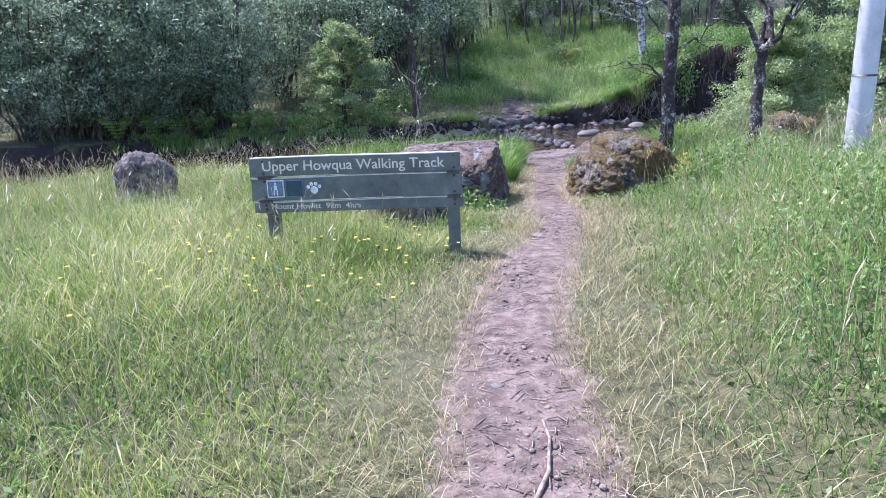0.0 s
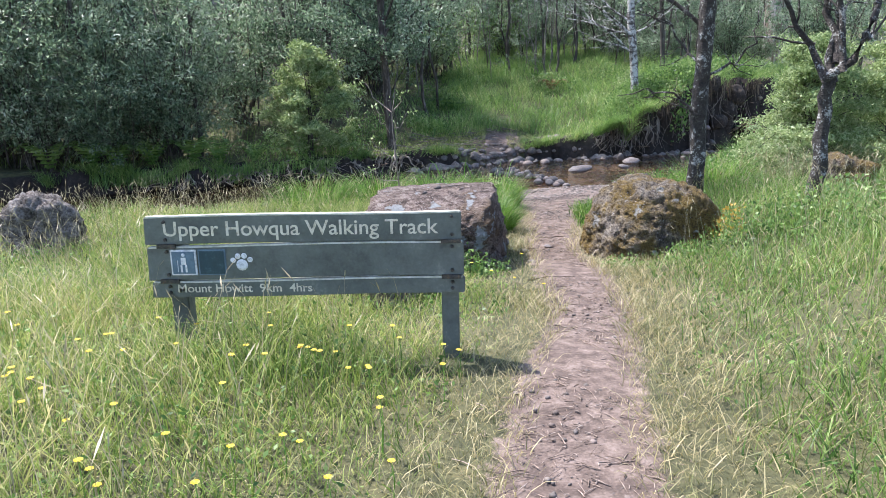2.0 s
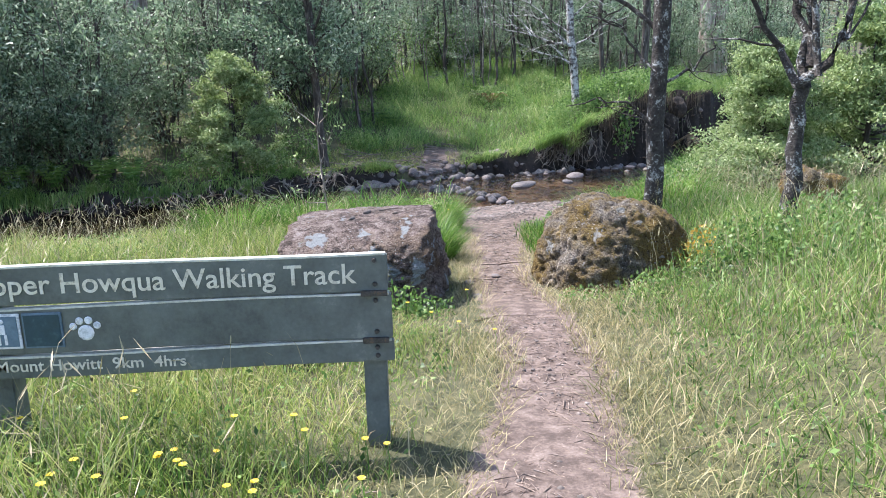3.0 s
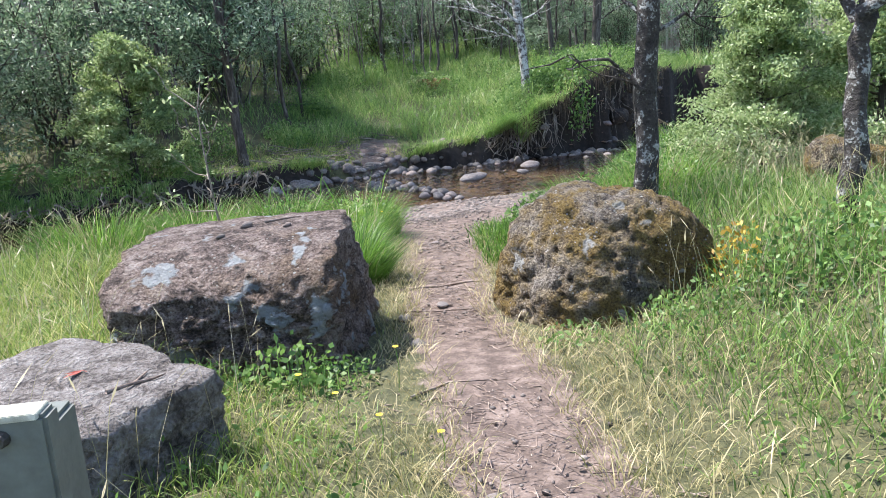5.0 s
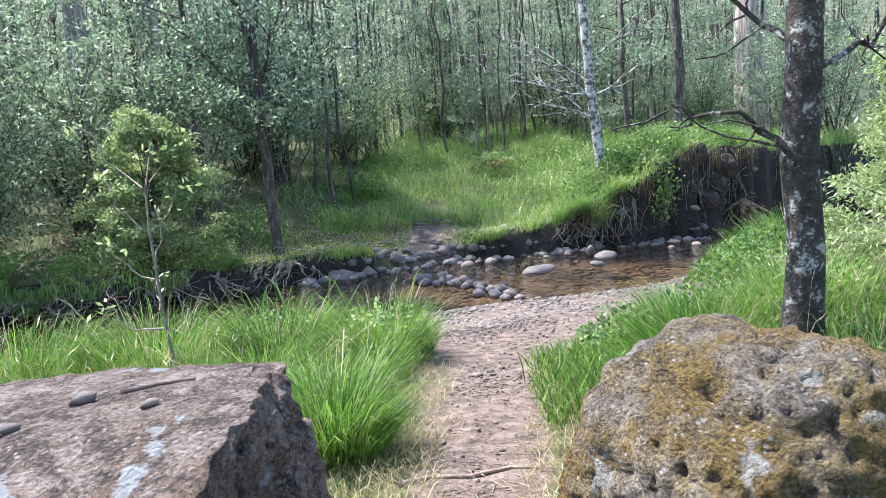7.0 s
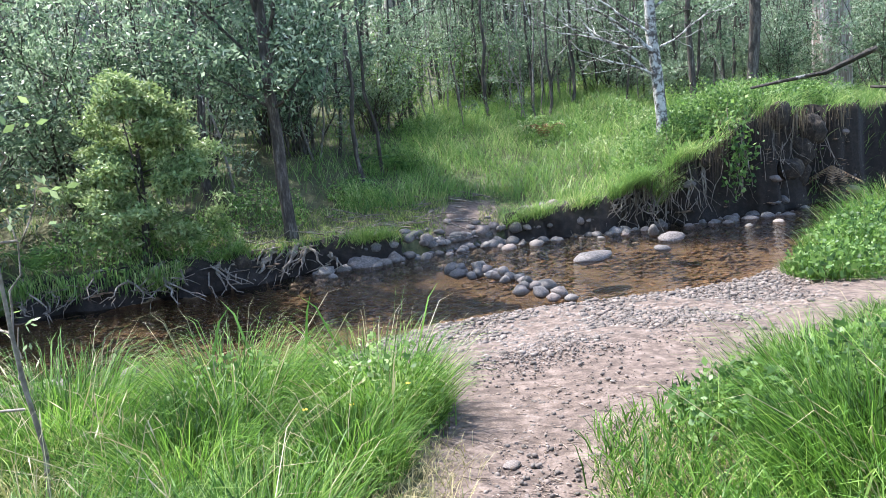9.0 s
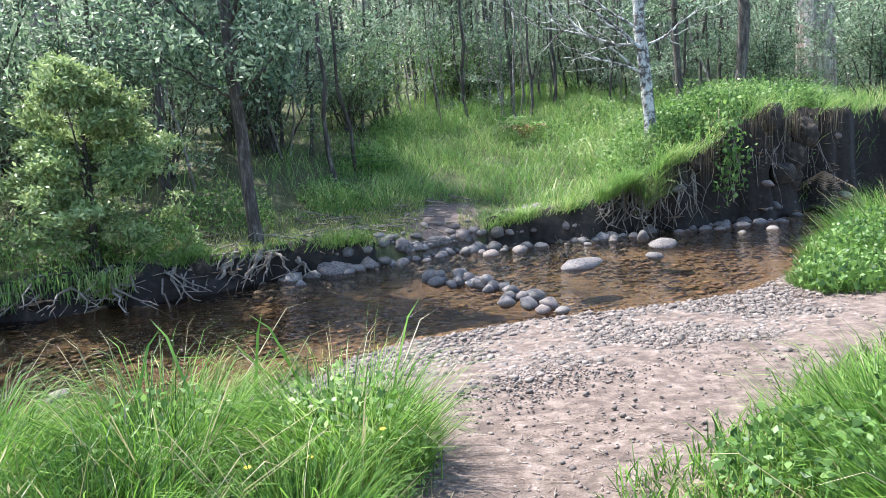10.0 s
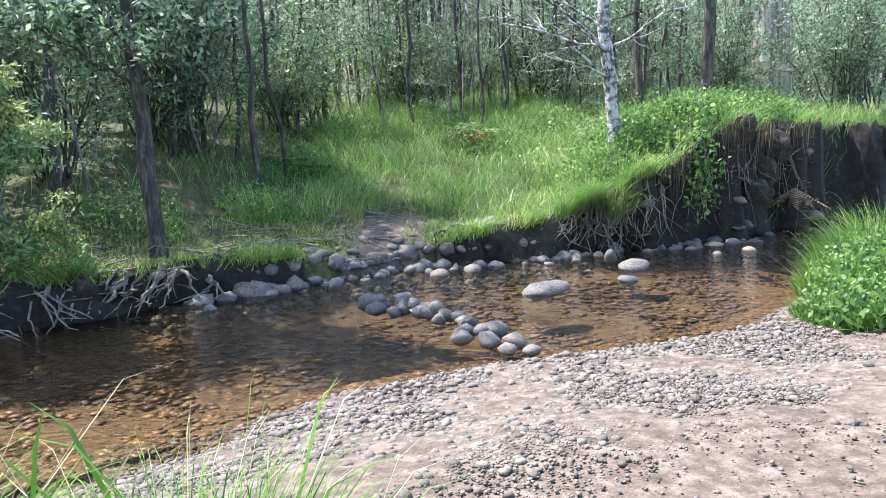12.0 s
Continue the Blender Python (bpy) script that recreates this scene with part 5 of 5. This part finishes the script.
def sticks(name, x, y, length, r, material, label, tilt=0.15, lift=0.004):
    s = Soup()
    for a, b, ln, q in zip(x, y, length, r):
        t = rnd.uniform(0, 6.28)
        dx, dy = math.cos(t) * ln / 2, math.sin(t) * ln / 2
        z = ground_z(a, b) + lift + q
        bend = rnd.gauss(0, 0.12) * ln
        dz = rnd.gauss(0, tilt) * ln * 0.5
        s.tube([(a - dx, b - dy, z + max(dz, 0)), (a + dy * bend, b - dx * bend, z + abs(dz) * 0.5 + 0.003), (a + dx, b + dy, z + max(-dz, 0))], [q, q * 0.9, q * 0.6], 4)
    return tagged(put(name, s.mesh(name, material)), label, "sticks", kind="stuff")


n = 4200
y = rng.uniform(0.8, 13.5, n)
x = path_x(y) + rng.normal(size=n) * path_half(y) * 0.85
sticks("path_litter", x, y, 0.015 + 0.1 * rng.random(n) ** 2.5, rng.uniform(0.001, 0.0035, n), M_TWIG, "twigs and bark shreds littering the path", 0.05)
n = 130
x = rng.uniform(-3.0, 1.0, n)
y = far_edge(x) + rng.uniform(0.05, 2.2, n)
sticks("fallen_sticks", x, y, rng.uniform(0.2, 0.9, n), rng.uniform(0.004, 0.014, n), M_ROOT, "fallen grey sticks on the far bank", 0.25, 0.02)


def single_stick(points, r, label):
    s = Soup().tube(points, np.linspace(r, r * 0.4, len(points)), 5)
    return tagged(put("stick", s.mesh("stick", M_TWIG)), label, "stick")


def on_ground(pts, lift=0.012):
    return [(x, y, ground_z(x, y) + lift) for x, y in pts]


single_stick(on_ground([(0.62, 8.75), (0.85, 8.62), (1.02, 8.5)]), 0.009, "thin crooked stick lying on the path")
single_stick(on_ground([(0.6, 9.5), (0.8, 9.42), (1.05, 9.4)]), 0.008, "thin crooked stick lying on the path")
single_stick(on_ground([(0.42, 1.9), (0.5, 2.15), (0.52, 2.4), (0.5, 2.55)]), 0.012, "dark curved stick lying on the path")
single_stick(on_ground([(0.62, 10.05), (0.78, 10.12), (0.95, 10.1), (1.15, 10.18), (1.3, 10.14)], 0.006), 0.02, "worn root crossing the dirt path")
single_stick(on_ground([(0.55, 7.9), (0.75, 8.05), (0.98, 8.02)]), 0.007, "thin crooked stick lying on the path")
for x, y, a in ((0.66, 8.75, 0.055), (0.62, 9.35, 0.05), (0.9, 9.6, 0.04), (1.12, 12.1, 0.04), (0.75, 6.9, 0.03), (0.3, 2.9, 0.03), (0.6, 3.6, 0.028)):
    ob = new("path_stone", STONES[rnd.randrange(6)])
    ob.matrix_basis = pose(x, y, ground_z(x, y) + a * 0.08, rnd.uniform(-8, 8), 0, rnd.uniform(0, 360)) @ Matrix.Diagonal((a * 1.3, a, a * 0.4, 1))
    tagged(ob, "flat half-buried stone in the dirt path", "stone", "stones in the path")
bpy.context.view_layer.update()


def on_top(rock, pts, lift):
    inv = rock.matrix_world.inverted()
    out = []
    for x, y in pts:
        _, place, _, _ = rock.ray_cast(inv @ Vector((x, y, 3)), (inv.to_3x3() @ Vector((0, 0, -1))).normalized())
        out.append(tuple((rock.matrix_world @ place) + Vector((0, 0, lift))))
    return out


single_stick(on_top(flat_rock, [(-0.2, 9.2), (-0.1, 9.25), (0.02, 9.28)], 0.008), 0.01, "small stick lying on the boulder")
for x, y, a in ((-0.3, 9.15, 0.03), (-0.42, 8.95, 0.022), (-0.05, 9.05, 0.02)):
    px, py, pz = on_top(flat_rock, [(x, y)], a * 0.4)[0]
    ob = new("pebble", PEBBLES[2])
    ob.matrix_basis = pose(px, py, pz, 8, 0, 40) @ Matrix.Diagonal((a * 1.4, a, a * 0.7, 1))
    tagged(ob, "small pale stone lying on the boulder", "stone")
single_stick(on_top(low_rock, [(-0.6, 7.42), (-0.52, 7.5), (-0.5, 7.6)], 0.008), 0.009, "small dry twig lying on the pale rock")
single_stick(on_top(low_rock, [(-0.52, 7.5), (-0.45, 7.52), (-0.42, 7.56)], 0.008), 0.007, "small dry twig lying on the pale rock")
px, py, pz = on_top(low_rock, [(-0.78, 7.7)], 0.006)[0]
leaf_v, leaf_q = leaves(np.zeros((3, 3)), 0.09, 0.35)
leaf_v[:, 2] = np.abs(leaf_v[:, 2]) * 0.15
fallen = put("fallen_leaf", mesh_of("fallen_leaf", leaf_v, leaf_q, surface("red_dry_leaf", [(0.0, (0.16, 0.02, 0.015)), (1.0, (0.35, 0.08, 0.05))], 20.0)), m=pose(px, py, pz, 0, 0, 20))
tagged(fallen, "dry red leaf lying on the pale rock", "leaf")

# bare saplings in the left foreground of the creek
for x, y, h, seed in ((-0.85, 11.65, 1.75, 1),):
    t = tagged(new("sapling"), "thin half-bare sapling with a few leaves", "sapling")
    t.location = (x, y, ground_z(x, y))
    tips, stem = [], Soup()
    p = limb(stem, (0, 0, -0.2), (-0.12, 0.1, h), 0.014, 0.005, 8, 0.03, 0, tips, 6)
    put("stem", stem.mesh("stem", M_ROOT), t)
    for k in (3, 3, 4, 4, 5, 5, 6, 6):
        twig = Soup()
        limb(twig, p[k], p[k] + rng.normal(size=3) * [0.3, 0.25, 0.12] + [0, 0, 0.28], 0.007, 0.003, 6, 0.03, 0, tips, 4)
        put("branch", twig.mesh("branch", M_ROOT), t)
    put("crown", leaf_cloud(tips, 9, 0.07, 0.055, 0.45).mesh("crown", L_GREEN, False), t)


# ---- weeds, ferns and flowers ----
def reed(x, y, h, lean, heading):
    t = tagged(new("reed"), "single tall green reed blade by the creek", "reed", "tall reeds by the creek")
    t.location = (x, y, ground_z(x, y))
    s = blades(np.array([[0.0, 0, -0.05]]), np.array([h]), np.array([0.022]), np.array([lean]), np.array([heading]))
    put("blade", s.mesh("blade", G_LUSH, True), t)


for x, y, h, lean, a in ((0.4, 13.25, 0.95, 0.12, 0.2), (0.46, 13.2, 0.85, 0.1, 0.4), (0.55, 13.25, 0.85, 0.22, 0.3), (0.3, 13.2, 0.8, 0.5, 3.3), (0.25, 13.1, 0.75, 0.8, 3.0), (0.2, 13.15, 0.85, 0.35, 3.0), (-0.1, 13.0, 0.85, 0.1, 0.5), (0.1, 13.2, 0.7, 0.9, 3.2), (0.5, 13.1, 0.6, 0.5, 0.2), (-0.3, 12.9, 0.85, 0.4, 2.5), (-0.7, 12.9, 0.8, 0.3, 1.0)):
    reed(x, y, h, lean, a)


def weed_patch(x, y, radius, h, count, leaf, material, label, category="weeds"):
    t = tagged(new("weed_clump"), label, category, "leafy weeds")
    z0 = ground_z(x, y)
    t.location = (x, y, z0)
    a, r = rng.uniform(0, 2 * np.pi, count), radius * np.sqrt(rng.random(count))
    px, py = np.cos(a) * r, np.sin(a) * r
    g = land(px + x, py + y)[0] - z0
    c = np.stack([px, py, g + rng.random(count) * h * (1.1 - 0.5 * (r / radius) ** 2)], -1)
    put("foliage", Soup().add(*leaves(c, leaf, 0.6, -0.2)).mesh("foliage", material, False), t)
    st = Soup()
    for k in range(0, count, 14):
        st.tube([(px[k], py[k], g[k] - 0.05), (px[k] * 1.03, py[k] * 1.03, c[k][2])], [0.004, 0.002], 4)
    tagged(put("stalk_tangle", st.mesh("stalk_tangle", G_LUSH), t), kind="stuff")
    return t


for x, y, r, h, n_, lf in ((0.42, 12.8, 0.42, 0.5, 1500, 0.04), (2.85, 12.2, 0.45, 0.45, 1500, 0.045), (2.25, 12.15, 0.35, 0.35, 900, 0.045), (3.4, 12.7, 0.5, 0.45, 1200, 0.05), (-0.4, 12.7, 0.4, 0.5, 700, 0.045), (3.3, 11.6, 0.5, 0.45, 1300, 0.045), (2.6, 4.0, 0.9, 0.5, 1500, 0.032), (2.4, 2.6, 0.8, 0.5, 1300, 0.032), (3.4, 5.2, 0.9, 0.5, 1200, 0.034),
                           (2.75, 8.3, 0.4, 0.4, 700, 0.04), (3.2, 8.0, 0.5, 0.45, 800, 0.04), (0.0, 8.15, 0.22, 0.28, 260, 0.045), (-0.9, 8.25, 0.3, 0.25, 300, 0.04), (-0.45, 8.2, 0.25, 0.18, 260, 0.04), (0.25, 8.2, 0.18, 0.14, 160, 0.035), (1.5, 8.45, 0.2, 0.12, 160, 0.035), (2.1, 8.4, 0.25, 0.16, 220, 0.035), (5.3, 17.45, 0.6, 0.35, 1300, 0.065), (5.9, 18.3, 0.6, 0.5, 1300, 0.065), (6.6, 19.1, 0.6, 0.6, 1300, 0.065), (5.0, 17.1, 0.25, 0.2, 60, 0.14), (-2.0, 12.9, 0.6, 0.4, 900, 0.05)):
    weed_patch(x, y, r, h, n_, lf, L_WEED, "low leafy green weeds in the grass")
L_OCHRE = leafy("yellowing_leaves", [(0.0, (0.35, 0.2, 0.03)), (0.6, (0.55, 0.36, 0.05)), (1.0, (0.6, 0.5, 0.12))], 0.35, 0.5)
weed_patch(2.6, 8.8, 0.16, 0.34, 150, 0.04, L_OCHRE, "yellowing leafy weed beside the mossy boulder")
for x, d, r, h in ((5.5, 0.75, 0.4, 0.4), (6.4, 0.8, 0.45, 0.4), (7.3, 0.85, 0.5, 0.4), (8.3, 0.85, 0.5, 0.45), (4.6, 0.95, 0.7, 0.4), (5.6, 1.15, 0.8, 0.45), (6.6, 1.3, 0.9, 0.5), (7.8, 1.3, 0.9, 0.6), (8.8, 1.4, 0.9, 0.6), (6.2, 2.2, 1.0, 0.6), (7.6, 2.4, 1.0, 0.7), (9.2, 2.4, 1.0, 0.7), (5.4, 2.6, 0.8, 0.5), (3.4, 5.5, 1.0, 0.5), (4.6, 5.6, 1.0, 0.6),
                   (-3.2, 1.0, 0.7, 0.6), (-2.6, 2.2, 0.7, 0.6), (-4.4, 0.8, 0.8, 0.6), (-1.2, 2.6, 0.6, 0.4), (-1.0, 5.0, 0.8, 0.6), (6.5, 5.0, 1.2, 0.8), (8.5, 5.0, 1.2, 0.9), (0.0, 7.0, 1.0, 0.6), (2.0, 8.6, 1.2, 0.7)):
    weed_patch(x, float(far_edge(x)) + d, r, h, 1000, 0.062, L_WEED, "dense leafy undergrowth on the far bank")
for _ in range(20):
    x, d = rnd.uniform(2.6, 10.0), rnd.uniform(1.0, 6.0)
    weed_patch(x, float(far_edge(x)) + d, rnd.uniform(0.4, 0.8), rnd.uniform(0.3, 0.65), 520, rnd.uniform(0.05, 0.085), L_WEED if rnd.random() < 0.65 else L_GREEN, "dense leafy undergrowth on the far bank")
for x, d, z in ((5.9, 0.05, 0.9), (6.1, -0.05, 0.4), (6.0, -0.1, 0.0)):
    y = float(far_edge(x)) + d
    t = tagged(new("bramble"), "trailing leafy bramble hanging down the bank", "bramble")
    c = np.array([x, y - 0.12, z]) + rng.normal(size=(130, 3)) * [0.16, 0.06, 0.22]
    put("foliage", Soup().add(*leaves(c, 0.1, 0.6)).mesh("foliage", L_WEED, False), t)
    put("vine", Soup().tube(wander((x, y + 0.05, z + 0.5), (x + 0.05, y - 0.15, z - 0.4), 6, 0.03), 0.006, 4).mesh("vine", M_TWIG), t)


def fern(x, y, size, material, label, hang=False):
    t = tagged(new("fern"), label, "fern", "ferns on the far bank")
    t.location = (x, y, ground_z(x, y))
    for k in range(9):
        a = k * 0.7 + rnd.uniform(-0.2, 0.2)
        u = np.linspace(0, 1, 14)
        px = np.stack([np.cos(a) * u * size, np.sin(a) * u * size, (size * 0.75 * np.sin(u * 2.2) if not hang else -u * size * 0.6)], -1)
        side = np.array([-math.sin(a), math.cos(a), 0])
        w = size * 0.22 * np.sin(np.pi * np.clip(u * 0.92 + 0.08, 0, 1))
        s = Soup()
        for i in range(1, 14):
            for sg in (-1, 1):
                tip = px[i] + side * sg * w[i] + [0, 0, -0.03]
                b = (px[i] - px[i - 1]) * 0.42
                s.add([px[i] - b, px[i] + b, tip + b * 0.3], None, [[0, 1, 2]])
        put("frond", s.mesh("frond", material, False), t)
    return t


for x, d, sz in ((-7.0, 0.5, 0.7), (-7.6, 0.35, 0.75), (-5.6, 0.4, 0.7), (-9.0, 0.5, 0.8), (-6.2, 0.7, 0.8), (-8.2, 0.6, 0.8), (-0.8, 4.4, 0.5), (-0.4, 4.0, 0.45), (-4.9, 0.4, 0.5), (3.0, 6.2, 0.6), (2.6, 7.0, 0.6), (-3.0, 0.4, 0.45)):
    fern(x, float(far_edge(x)) + d, sz, L_WEED, "green fern on the shaded bank")
for x, d, sz, hang in ((7.9, -0.1, 0.7, True), (8.4, 0.0, 0.6, True), (2.9, 6.0, 0.6, False)):
    fern(x, float(far_edge(x)) + d, sz, L_DEAD, "dead brown fern fronds", hang)


def flower(x, y, h):
    t = tagged(new("wildflower"), "small yellow wildflower in the grass", "flower", "yellow wildflowers")
    t.location = (x, y, ground_z(x, y))
    put("stem", Soup().tube([(0, 0, -0.03), (0.01, 0, h * 0.6), (0, 0.01, h)], 0.002, 4).mesh("stem", G_LUSH), t)
    s = Soup()
    for k in range(8):
        a = k * math.pi / 4
        c, q = math.cos(a), math.sin(a)
        s.add([(0, 0.01, h), (c * 0.012 - q * 0.006, 0.01 + q * 0.012 + c * 0.006, h + 0.006), (c * 0.016, 0.01 + q * 0.016, h + 0.004), (c * 0.012 + q * 0.006, 0.01 + q * 0.012 - c * 0.006, h + 0.006)], [[0, 1, 2, 3]])
    put("petals", s.mesh("petals", L_YELLOW, False), t)


for _ in range(60):
    flower(rnd.uniform(-2.6, -0.05), rnd.uniform(3.6, 5.6), rnd.uniform(0.16, 0.3))
for x, y in ((-1.5, 5.5), (-1.2, 5.9), (-0.7, 5.4), (-0.1, 5.3), (-0.02, 5.35), (0.4, 7.4), (0.05, 7.9), (0.5, 8.0), (0.22, 7.7), (0.62, 7.2), (0.3, 12.4), (0.6, 12.5), (0.1, 12.2), (-3.2, 4.5), (-3.4, 3.2), (-2.9, 2.9), (-1.9, 3.0)):
    flower(x, y, rnd.uniform(0.16, 0.45) if y > 12 else rnd.uniform(0.12, 0.26))
